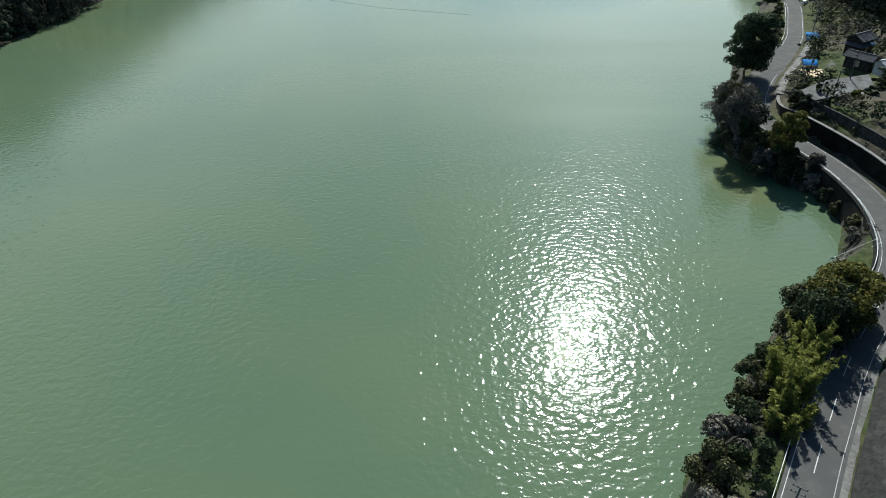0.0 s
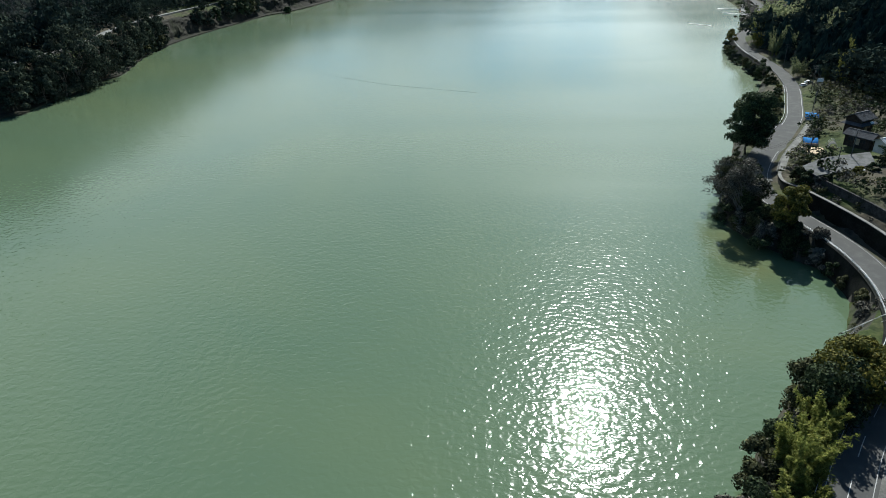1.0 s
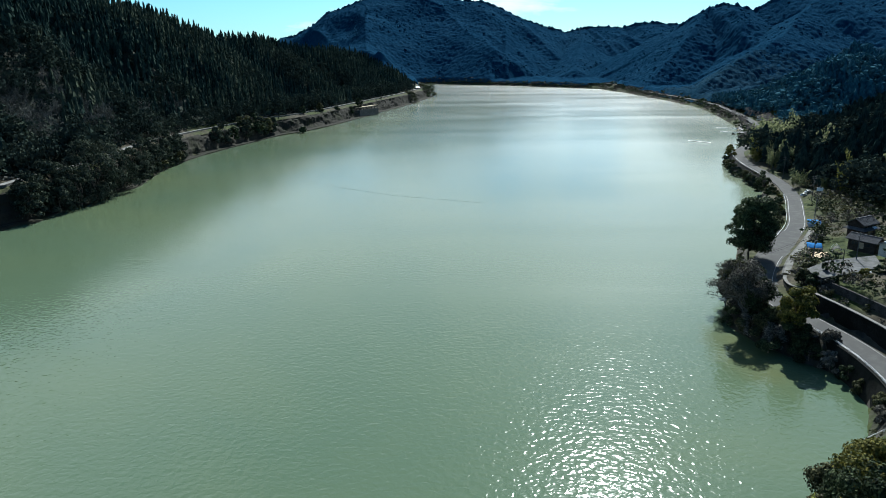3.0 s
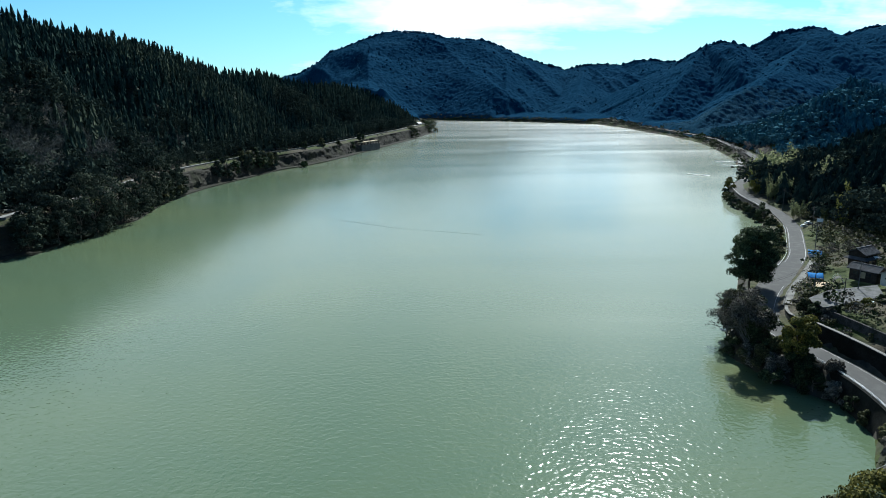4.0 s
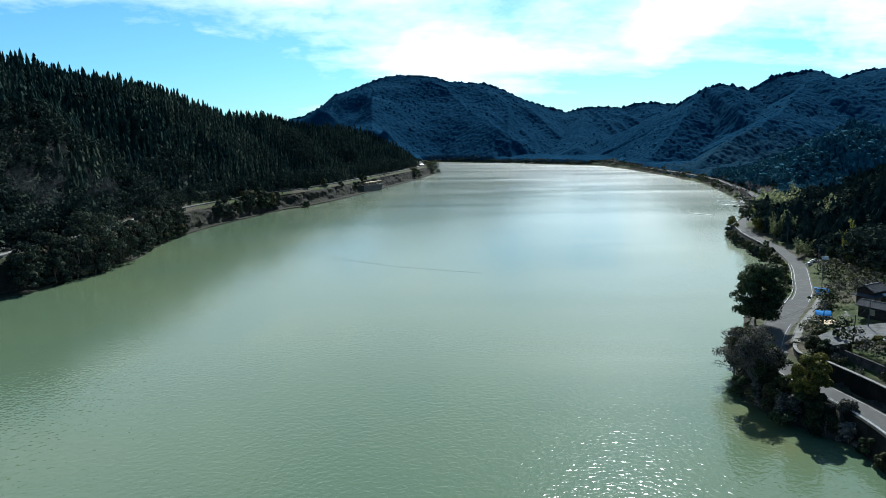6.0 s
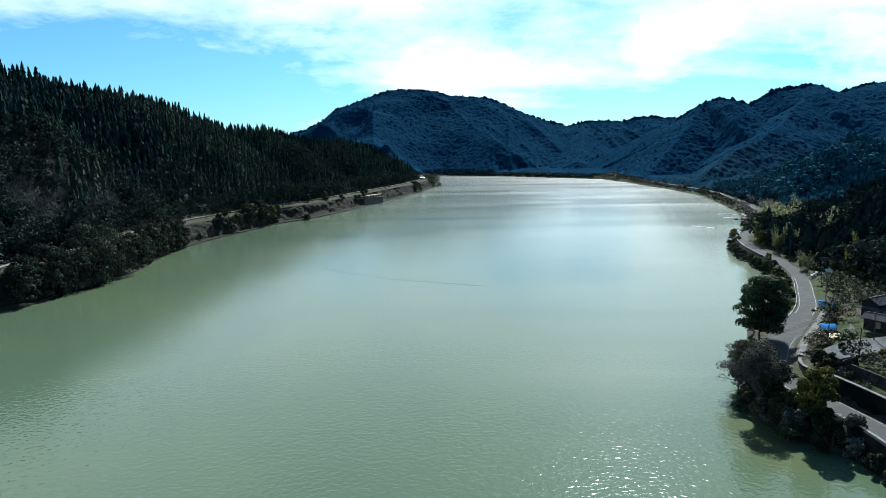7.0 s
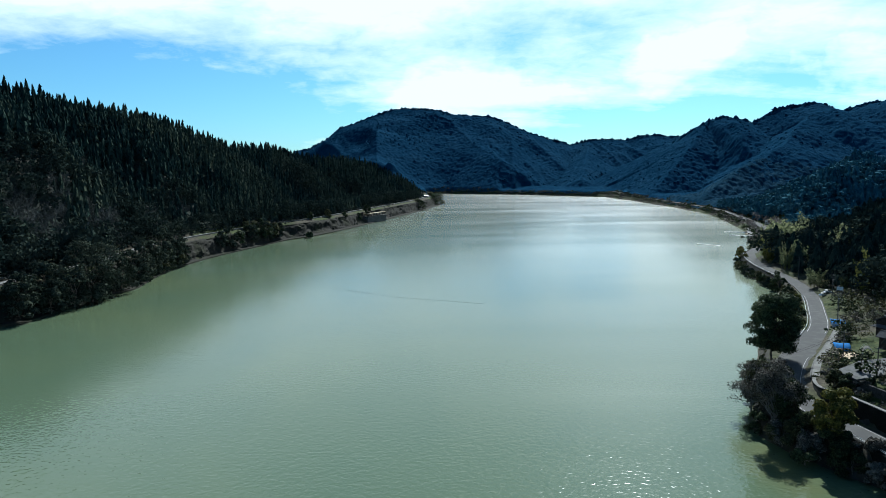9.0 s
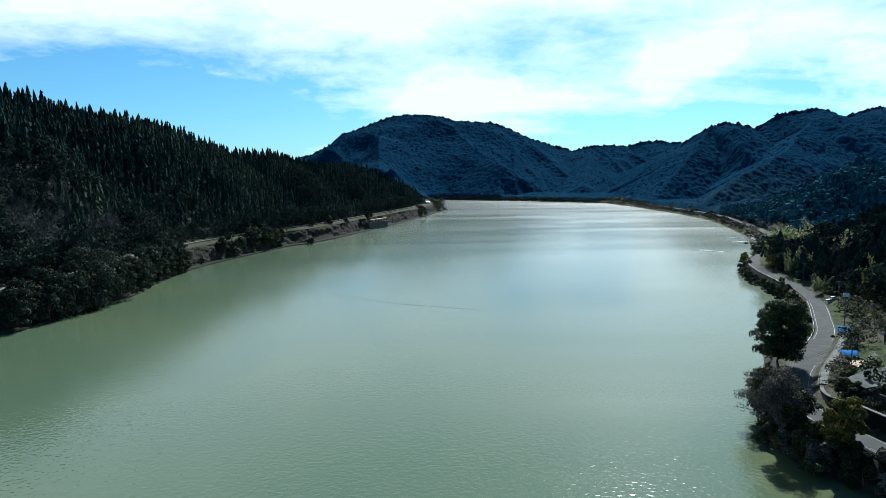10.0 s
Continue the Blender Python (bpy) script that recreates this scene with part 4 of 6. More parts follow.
def leaves(centres, radii, count, size, r, flat=0.85, droop=0.0):
    """Leaf sprays on the outside of many small lobes."""
    k = r.choice(len(centres), size=count, p=radii ** 2 / (radii ** 2).sum())
    n = r.randn(count, 3)
    n /= np.linalg.norm(n, axis=1)[:, None]
    n[:, 2] = np.where(n[:, 2] < -0.35, -n[:, 2] * 0.7, n[:, 2])
    p = centres[k] + n * (radii[k] * (0.55 + 0.55 * r.rand(count) ** 0.6))[:, None] * (1, 1, flat)
    u = np.cross(n, r.randn(count, 3))
    u /= np.linalg.norm(u, axis=1)[:, None]
    v = np.cross(n, u) + n * (0.6 * r.randn(count))[:, None]
    v[:, 2] -= droop
    s = (size * (0.55 + 0.9 * r.rand(count)))[:, None]
    q = np.stack([p - u * s * 0.8, p + v * s * 0.6, p + u * s, p - v * s * 0.6], 1).reshape(-1, 3)
    return q, np.arange(count * 4).reshape(-1, 4)


def broadleaf(x, y, z, h, wd, mat, label, seed, count=3200, leaf=0.42, low=0.25, lobes=34, twiggy=0, name="tree", category="tree", wood=None):
    """A tree: bent tapering trunk, limbs to the lobes of an uneven crown of leaf sprays."""
    r = np.random.RandomState(seed)
    if y < 130:
        count, leaf = int(count * 2.1), leaf * 0.66
    elif y < 240 and x > 0:
        count, leaf = int(count * 1.7), leaf * 0.76
    top = new(name)
    top.location = (x, y, z)
    a = r.rand(lobes) * 6.283
    t = r.rand(lobes)
    hz = h * (low + (0.93 - low) * t)
    rim = wd * 0.5 * np.sqrt(np.clip(1 - ((t - 0.42) / 0.66) ** 2, 0.05, 1)) * (0.50 + 0.42 * r.rand(lobes))
    cen = np.stack([rim * np.cos(a), rim * np.sin(a), hz], 1)
    rad = wd * (0.11 + 0.10 * r.rand(lobes))
    bm = bmesh.new()
    tr = max(0.16, h * 0.018)
    lean = (wd * 0.06 * r.randn(), wd * 0.06 * r.randn(), h * 0.72)
    tube(bm, bent((0, 0, -0.6), lean, r, h * 0.02), np.linspace(tr, tr * 0.35, 5), 7)
    for i in range(0, lobes, 2 if not twiggy else 1):
        f = 0.25 + 0.5 * r.rand()
        root = (lean[0] * f, lean[1] * f, min(lean[2] * f, cen[i][2] * 0.9))
        tube(bm, bent(root, cen[i], r, h * 0.02, 4), np.linspace(tr * 0.42, tr * 0.10, 4), 5)
        for _ in range(twiggy):
            e = cen[i] + np.clip(r.randn(3), -1.1, 1.1) * rad[i] * 0.8
            tube(bm, [tuple(cen[i]), tuple((cen[i] + e) / 2 + 0.1 * r.randn(3)), tuple(e)], [tr * 0.14, tr * 0.09, tr * 0.04], 3)
    part("trunk", bm, wood or M_bark, top, "forked grey-brown trunk and limbs")
    v, f = leaves(cen, rad, count, leaf, r)
    crown = mesh_from("crown", v, f, mat)
    crown.parent = top
    return tagged(top, label, category)


def bamboo(x, y, z, h, wd, mat, label, seed, culms=16, count=2600):
    """A clump of arching stems with feathery hanging leaves."""
    r = np.random.RandomState(seed)
    top = new("bamboo_clump")
    top.location = (x, y, z)
    bm = bmesh.new()
    cen, rad = [], []
    for i in range(culms):
        a, q = r.rand() * 6.283, math.sqrt(r.rand())
        b = np.array([q * wd * 0.30 * math.cos(a), q * wd * 0.30 * math.sin(a), -0.3])
        hh = h * (0.62 + 0.4 * r.rand())
        arch = wd * (0.06 + 0.24 * r.rand())

        def at(t):
            return b + (arch * t ** 2.4 * math.cos(a), arch * t ** 2.4 * math.sin(a), hh * (t - 0.12 * t ** 5))
        tube(bm, [tuple(at(t)) for t in np.linspace(0, 1, 7)], np.linspace(0.06, 0.015, 7), 4)
        for t in np.linspace(0.22, 1.02, 18):
            cen.append(at(t) + r.randn(3) * 0.18)
            rad.append(wd * 0.075 * (1.2 - t * 0.95) + 0.12)
    part("stems", bm, M_bamboo, top, "thin arching green stems")
    cen, rad = np.array(cen), np.array(rad)
    n = int(count * 3.4)
    k = r.choice(len(cen), size=n, p=rad ** 2 / (rad ** 2).sum())
    p = cen[k] + r.randn(n, 3) * rad[k][:, None] * 0.55
    u = r.randn(n, 3) * (1, 1, 0.35)
    u[:, 2] -= 0.55
    u /= np.linalg.norm(u, axis=1)[:, None]
    v = np.cross(u, r.randn(n, 3))
    v /= np.linalg.norm(v, axis=1)[:, None]
    s = (0.31 * (0.6 + 0.8 * r.rand(n)))[:, None]
    q = np.stack([p - u * s, p + v * s * 0.28, p + u * s, p - v * s * 0.28], 1).reshape(-1, 3)
    crown = mesh_from("foliage", q, np.arange(n * 4).reshape(-1, 4), mat)
    crown.parent = top
    return tagged(top, label, "bamboo")


SHRUB = dict(low=0.02, lobes=16, leaf=0.34, name="shrub", category="shrub")
broadleaf(109.0, 226.0, 4.5, 24.5, 14.6, M_oak, "tall dark evergreen tree standing alone between road and water", 151, 12500, 0.5, 0.20, 96)
# thicket on the small headland
broadleaf(84.6, 175.2, 0.8, 20.0, 11.5, M_dry, "grey half-bare tree with fine twigs leaning over the water", 102, 4600, 0.30, 0.46, 44, 2, wood=M_palebark)
broadleaf(86.0, 190.5, 1.2, 14.0, 13, M_dry, "bare grey tree with pale forked limbs in the shore thicket", 136, 2600, 0.26, 0.22, 34, 4, wood=M_palebark)
broadleaf(89.5, 193.5, 2.5, 13.0, 9.5, M_olive, "dull olive-green broadleaf tree in the shore thicket", 103, 4200, 0.4, 0.12, 36, 1)
broadleaf(89.6, 182, 3.0, 15.0, 9.5, M_oak, "dark evergreen tree in the shore thicket", 104, 3800, 0.4, 0.2)
broadleaf(88.5, 174, 1.5, 14, 10, M_oak, "dark evergreen tree at the foot of the bank", 105, 3400, 0.4, 0.2)
broadleaf(90, 187, 3.0, 10, 7, M_dry, "greyish leafless shrub tree beside the road", 106, 1800, 0.3, 0.1, 28, 3)
broadleaf(92.0, 161.5, 3.0, 15.6, 9.4, M_gold, "yellow-green broadleaf tree beside the retaining wall", 107, 6400, 0.38, 0.36, 40)
broadleaf(91.5, 160, 0.8, 8.5, 9, M_oak, "dark evergreen bush under the yellowing tree", 137, 3000, **SHRUB)
broadleaf(96.3, 154.5, 1.5, 7.0, 8, M_dry, "grey-brown bush hanging over the sea wall", 138, 2600, **SHRUB)
broadleaf(92.5, 153.5, 0.2, 5.5, 7, M_oak, "dark bush at the water by the sea wall", 139, 2200, **SHRUB)
broadleaf(84.5, 170, 0.2, 7, 8, M_olive, "dull olive bush hanging to the water", 240, 2400, **SHRUB)
broadleaf(87, 163, 0.2, 6, 8, M_dry, "grey-brown bush leaning over the water", 241, 2400, **SHRUB)
broadleaf(89.5, 170, 2.2, 7, 7.5, M_oak, "dark evergreen bush beside the road", 242, 2200, **SHRUB)
broadleaf(89, 166, 1.0, 7.5, 9, M_olive, "olive shrub at the water's edge", 108, 2400, **SHRUB)
broadleaf(86, 171, 0.5, 6, 8, M_dry, "grey-brown shrub overhanging the water", 109, 2000, **SHRUB)
broadleaf(93, 158, 0.8, 8, 7, M_oak, "dark shrub at the foot of the sea wall", 110, 2200, **SHRUB)
broadleaf(83.5, 180, 0.3, 5, 7, M_oak, "dark shrub overhanging the water", 111, 1800, **SHRUB)
broadleaf(94, 206, 2.0, 7, 8, M_olive, "olive shrub on the bank", 112, 1900, **SHRUB)
broadleaf(101, 213, 4.0, 4.5, 5, M_oak, "dark low shrub on the bank", 113, 1500, **SHRUB)
broadleaf(92, 120, 1.8, 4.6, 7, M_dry, "grey-brown shrub on the bay wall", 114, 1700, **SHRUB)
broadleaf(93, 126, 1.5, 4.2, 5, M_olive, "olive shrub on the bay wall", 115, 1200, **SHRUB)
for i, (x, y, z, h, wd, mt) in enumerate([(106.4, 180.5, 10.8, 4.6, 4.5, M_oak), (106.0, 185.5, 10.6, 4.8, 4.6, M_olive), (108.5, 177.3, 11.2, 3.6, 4.2, M_dry), (112.5, 178.4, 12.0, 3.4, 4.4, M_oak),
                                          (117.0, 180.2, 13.0, 2.6, 3.8, M_olive), (122.5, 182.0, 13.6, 2.2, 3.6, M_gold), (128.0, 184.0, 13.6, 2.6, 4.2, M_oak), (133.5, 188.0, 13.8, 3.0, 4.4, M_olive),
                                          (107.0, 190.0, 10.4, 3.6, 4.0, M_dry), (112.0, 193.5, 10.8, 3.8, 4.4, M_olive), (113.5, 186.0, 14.5, 4.6, 2.6, M_oak)]):
    broadleaf(x, y, z, h, wd, mt, "low garden bush on the terrace edge", 360 + i, 900, **SHRUB)
# big trees and bamboo by the near road
broadleaf(65.8, 87.6, 4.6, 13.5, 13, M_gold, "large olive-gold broadleaf tree beside the road", 120, 6500, 0.42, 0.18, 44)
broadleaf(71.3, 93.0, 4.6, 10.5, 10, M_gold, "olive-gold broadleaf tree overhanging the road", 121, 5200, 0.42, 0.2, 40)
broadleaf(61, 89, 2.4, 10.5, 11, M_olive, "grey-green broadleaf tree above the water", 122, 4600, 0.4, 0.1, 36)
broadleaf(61.5, 83.5, 4.6, 13, 11, M_oak, "dark evergreen tree at the road edge", 123, 3600, 0.4, 0.15)
broadleaf(51.5, 80, 1.0, 7.5, 7, M_oak, "dark glossy shrub over the water", 124, 2400, **SHRUB)
broadleaf(56, 81, 2.5, 8, 7, M_dry, "grey-brown twiggy shrub on the bank", 125, 2200, **SHRUB)
bamboo(49.5, 71.5, 3.8, 14.5, 10, M_bamboo, "bright yellow-green bamboo clump beside the road", 126, 26, 6000)
bamboo(46, 64, 4.2, 9.5, 8.5, M_bamboo, "yellow-green bamboo clump leaning over the guard rail", 127, 20, 4200)
bamboo(55.5, 77.5, 4.4, 13.5, 9, M_bamboo, "tall yellow-green bamboo clump shading the road", 135, 18, 4000)
broadleaf(44.5, 73, 1.5, 8.5, 8, M_olive, "olive-brown shrub on the bank", 128, 2400, **SHRUB)
broadleaf(42, 66, 2.0, 8.5, 8, M_oak, "dark evergreen shrub on the bank", 129, 2400, **SHRUB)
broadleaf(36, 63, 0.8, 8.5, 9, M_dry, "grey-brown shrub tree leaning over the water", 130, 3000, **SHRUB)
broadleaf(33, 57, 1.0, 9, 9, M_olive, "olive shrub tree at the water's edge", 131, 3000, **SHRUB)
broadleaf(37.5, 58, 2.6, 8, 7.5, M_oak, "dark shrub below the road", 132, 2600, **SHRUB)
broadleaf(30, 50, 1.0, 8, 9, M_dry, "grey-brown shrub at the water's edge", 133, 2600, **SHRUB)
broadleaf(36, 50.5, 4.6, 3.6, 4, M_dry, "dry shrub beside the guard rail", 134, 1300, **SHRUB)
for i, (x, y, h, wd, mt) in enumerate([(95.3, 149, 4.5, 6, M_dry), (96.2, 143, 4, 5, M_oak), (96.4, 137.5, 3.2, 4.5, M_olive), (97.6, 150.5, 5, 5, M_oak), (85, 160, 3.5, 6, M_oak)]):
    broadleaf(x, y, 0.4, h, wd, mt, "dark bush hanging over the sea wall to the water", 244 + i, 1600, **SHRUB)
for i in range(11):
    yy = 378 + 10.5 * i
    q = ROAD_LINE[int(np.argmin(np.abs(ROAD_LINE[:, 1] - yy)))]
    broadleaf(q[0] - 7.6, q[1] + 0.8, 0.2, 4.4 + 2.2 * ((i * 5) % 4) / 4, 7.5, (M_oak, M_hill, M_oak, M_olive)[i % 4], "dark bush growing against the promontory wall", 290 + i, 1100, low=0.02, lobes=14, leaf=0.46, name="shrub", category="shrub")
# bamboo showing at the front of the roadside wood
for i, (x, y, top_z, wd, mt) in enumerate([(215, 452, 25, 13, M_bamboo), (222, 455, 27, 12, M_bamboo), (209, 436, 20, 10, M_gold), (206, 408, 27, 11, M_grove), (214, 350, 30, 11, M_bamboo), (200, 324, 27, 10, M_bamboo), (196, 333, 17, 8, M_grove),
                                           (191, 349, 19, 10, M_grove), (212, 378, 20, 10, M_grove), (236, 403, 29, 12, M_grove)]):
    z = ground_at(x, y)
    bamboo(x, y, z, max(top_z - z, 9), wd, mt, "yellow-green bamboo clump at the edge of the dark wood", 420 + i, 16, 1300)
# along the road beyond the tall tree
for i, (x, y, z, h, wd, mt) in enumerate([(145, 279, 4.5, 3.4, 4, M_olive), (150, 290, 4.5, 3.2, 4, M_oak), (155, 300, 4, 4, 4.5, M_olive), (162, 314, 4, 4.5, 5, M_oak),
                                          (172, 340, 3.5, 6, 6, M_oak), (178, 353, 3, 6, 6, M_olive), (180, 366, 2.5, 8, 8, M_oak), (189, 384, 1, 9, 9, M_oak),
                                          (190, 396, 1, 7, 8, M_olive), (199, 424, 1, 5, 7, M_dry), (201, 446, 1, 5, 6, M_oak), (207.5, 474, 1.5, 10, 9, M_gold), (211, 484, 2, 10, 8, M_gold), (252, 531, 5, 14, 12, M_bamboo), (263, 540, 6, 17, 13, M_grove), (274, 544, 6.5, 19, 14, M_grove), (245, 522, 5, 9, 9, M_gold)]):
    broadleaf(x, y, z, h, wd, mt, "leafy roadside shrub on the lake bank", 140 + i, 1500, low=0.02, lobes=16, leaf=0.42, name="shrub", category="shrub")
for i, yy in enumerate((252, 259, 266, 273, 280, 287, 294, 301, 309, 317, 326, 336)):
    q = ROAD_LINE[int(np.argmin(np.abs(ROAD_LINE[:, 1] - yy)))]
    o = 6.2 + 1.6 * ((i * 7) % 5) / 5
    broadleaf(q[0] - o * 0.86, q[1] + o * 0.5, 4.6, 2.4 + 1.4 * ((i * 3) % 4) / 4, 4.0, (M_olive, M_oak, M_gold, M_olive)[i % 4], "leafy roadside bush on the lake side of the bend", 260 + i, 1500, low=0.02, lobes=16, leaf=0.36, name="shrub", category="shrub")
# left shore thicket and point
for i, (x, y, z, h, wd, mt) in enumerate([(-211, 325, 1.5, 18, 17, M_shade), (-215, 335, 6, 16, 15, M_shade), (-206, 343, 0.8, 17, 16, M_shade), (-203, 358, 0.8, 22, 19, M_shade),
                                          (-201, 373, 0.8, 27, 23, M_shade), (-202, 388, 2, 30, 24, M_shade), (-199, 402, 0.8, 25, 20, M_shade), (-212, 384, 8, 26, 20, M_shade), (-214, 352, 9, 17, 15, M_shade),
                                          (-201, 432, 0.8, 16, 13, M_shade), (-204, 446, 0.8, 18, 13, M_shade), (-205, 460, 0.8, 20, 13, M_shade), (-207, 475, 0.8, 19, 12, M_shade), (-208, 489, 0.8, 21, 14, M_shade), (-208, 502, 0.8, 22, 13, M_shade), (-207, 514, 0.8, 17, 11, M_shade)]):
    broadleaf(x, y, z, h, wd, mt, "dense dark evergreen tree overhanging the lake", 170 + i, 3200, 0.62, 0.03, 34)
for i, (y, h, wd, mt) in enumerate([(428, 24, 13, M_shade), (441, 28, 12, M_shade), (452, 30, 12, M_shade), (466, 27, 12, M_shade), (481, 31, 13, M_shade), (495, 29, 13, M_shade), (508, 32, 12, M_shade), (519, 25, 11, M_shade),
                                    (588, 17, 11, M_shade), (602, 20, 12, M_shade), (640, 18, 11, M_shade), (668, 19, 12, M_shade), (690, 16, 11, M_shade)]):
    x = float(np.interp(y, [p[1] for p in SHORE_LEFT[::-1]], [p[0] for p in SHORE_LEFT[::-1]])) - (3.5 if i < 8 else 6.5)
    broadleaf(x, y, 1.0 if i < 8 else 3.5, h, wd, mt, "tall dark evergreen tree standing against the rock embankment", 320 + i, 2200, 0.62, 0.03, 34)
for i, (x, y, h, mt) in enumerate([(98, 212, 3.6, M_oak), (100.5, 217.5, 2.6, M_olive), (103.5, 222.5, 2.4, M_oak), (106.5, 229, 2.4, M_dry), (110, 233, 3.2, M_oak), (116, 243, 3, M_olive), (122, 253, 3.4, M_oak)]):
    broadleaf(x, y, 0.8, h, 5, mt, "dark bush on the lake bank below the road", 340 + i, 1500, **SHRUB)
rv = np.random.RandomState(77)
for i in range(26):
    yy = (432 + 9.5 * i) if i < 10 else (642 + 4.0 * (i - 10)) if i < 22 else (760 + 40 * (i - 22))
    xx = float(np.interp(yy, [p[1] for p in SHORE_LEFT[::-1]], [p[0] for p in SHORE_LEFT[::-1]])) - (rv.uniform(1.5, 11) if i < 10 else rv.uniform(8, 18))
    hh = rv.uniform(11, 18) if i < 10 else rv.uniform(7, 12)
    broadleaf(xx, yy, max(0.8, ground_at(xx, yy) + 1.0), hh, hh * rv.uniform(0.7, 1.0), (M_oak, M_oak, M_olive)[i % 3], "dark bushy tree growing on the rock embankment", 220 + i, 1500, 0.6, 0.02, 22)
for i, (x, y, z, h, wd, mt) in enumerate([(-151, 716, 0.8, 5, 8, M_oak), (-181, 676, 6, 14, 14, M_olive), (-182, 660, 6, 12, 12, M_oak), (-193, 612, 6, 11, 10, M_oak), (-112, 905, 12, 14, 10, M_oak),
                                          (-52, 1165, 0.6, 18, 20, M_oak), (-57, 1182, 2, 18, 18, M_olive), (-33, 1318, 1, 20, 24, M_oak), (-22, 1340, 0.5, 24, 26, M_oak), (-28, 1365, 1, 22, 26, M_oak), (-40, 1372, 2, 22, 22, M_olive)]):
    broadleaf(x, y, z, h, wd, mt, "dark evergreen tree on the embankment", 190 + i, 900, 0.95, 0.05, 26)


# low growth round the terraces and along the banks
def scrub():
    x, y, r = jitter_grid(96, 235, 160, 345, 3.4, 41)
    z, d, inside, s = land(x, y, True)
    plot = ((x - 124) ** 2 / 17 ** 2 + (y - 189) ** 2 / 9 ** 2 < 1) | ((x - 148) ** 2 + (y - 226) ** 2 < 11 ** 2) | ((x - 137) ** 2 + (y - 206) ** 2 < 8.5 ** 2)
    plot |= ((x - 133.5) ** 2 + (y - 227) ** 2 < 7 ** 2) | ((x - 154) ** 2 + (y - 269) ** 2 < 4 ** 2) | ((x - 184) ** 2 + (y - 331) ** 2 < 7 ** 2)
    keep = ~inside & (s > 8) & ~plot & (value_noise(x, y, 12, 12) + 0.5 * r.randn(len(x)) > -0.4) & ~((y < 186) & (s < 12.5))
    x, y, z = x[keep], y[keep], z[keep]
    h = 1.4 + 3.4 * r.rand(len(x)) ** 2 + 2.5 * (r.rand(len(x)) > 0.93)
    rows = np.stack([x, y, z - 0.4, h * 1.35, h * 1.25], 1)
    k = r.rand(len(x))
    for lo, hi, mt, nm, lb in ((0, 0.42, M_oak, "hedge_scrub", "dark garden bushes round the terraces"), (0.42, 0.75, M_olive, "garden_scrub", "olive garden shrubs round the terraces"),
                               (0.75, 1, M_dry, "dry_scrub", "dry grey-brown weeds and shrubs round the terraces")):
        plant(nm, SHRUBS, rows[(k >= lo) & (k < hi)], mt, lb, "shrubs", seed=12)
    # weeds on the banks by the near road and under the trees
    x, y, r = jitter_grid(20, 125, 30, 215, 2.1, 42)
    z, d, inside, s = land(x, y, True)
    keep = ~inside & (s < -5.2) & (d > 0.6) & (r.rand(len(x)) < 0.55) & ~((y > 92) & (y < 160) & (s > -8))
    keep |= ~inside & (s > 12.2) & (y < 110) & (r.rand(len(x)) < 0.8)
    keep |= ~inside & (s > 8.0) & (s < 10.5) & (y > 112) & (y < 186) & (r.rand(len(x)) < 0.7)
    x, y, z = x[keep], y[keep], z[keep]
    h = 0.7 + 1.6 * r.rand(len(x)) ** 2
    rows = np.stack([x, y, z - 0.3, h * 1.6, h * 1.2], 1)
    k = r.rand(len(x)) < 0.5
    plant("bank_weeds", THIN, rows[k], M_olive, "olive-green weeds on the banks", "weeds", seed=13)
    plant("dry_weeds", THIN, rows[~k], M_dry, "dry brown weeds on the banks", "weeds", seed=14)
    # shrubs along the far right shore and the left road edge
    x, y, r = jitter_grid(-60, 410, 520, 1990, 6, 43)
    z, d, inside, s = land(x, y, True)
    keep = ~inside & (d < 26) & (d > 1) & (np.abs(s) > 6) & ((x > 225) | (y > 1650)) & ((value_noise(x, y, 38, 45) + 0.4 * r.randn(len(x)) > -0.6) | (y > 1500))
    x, y, z = x[keep], y[keep], z[keep]
    h = 2.5 + 6.5 * r.rand(len(x)) ** 2
    rows = np.stack([x, y, z - 0.5, h * 1.3, h], 1)
    k = r.rand(len(x))
    plant("shore_scrub", THIN, rows[k < 0.7], M_oak, "dark shrubs along the far shore", "shrubs", seed=15)
    plant("shore_scrub", THIN, rows[k >= 0.7], M_dry, "pale bare shrubs along the far shore", "shrubs", seed=16)
    x, y, r = jitter_grid(-270, -40, 300, 1280, 4.0, 44)
    z, d, inside, s = land(x, y, True)
    band = ~inside & (d > 25) & (d < 34) & (x < -20)
    wall = ~inside & (d > 4) & (d < 16) & (value_noise(x, y, 26, 15) + 0.5 * r.randn(len(x)) > 0.05)
    keep = band | wall
    x, y, z, wl = x[keep], y[keep], z[keep], wall[keep]
    h = np.where(wl, 1.0 + 2.4 * r.rand(len(x)) ** 2, 2 + 3 * r.rand(len(x)))
    rows = np.stack([x, y, z + np.where(wl, 2.2, 0.0) - 0.3, h * 1.4, h], 1)
    k = r.rand(len(x)) < 0.6
    plant("verge_scrub", THIN, rows[k], M_hill, "dark green scrub along the embankment road", "shrubs", seed=17)
    plant("verge_scrub", THIN, rows[~k], M_bare, "grey dry scrub along the embankment road", "shrubs", seed=18)


scrub()


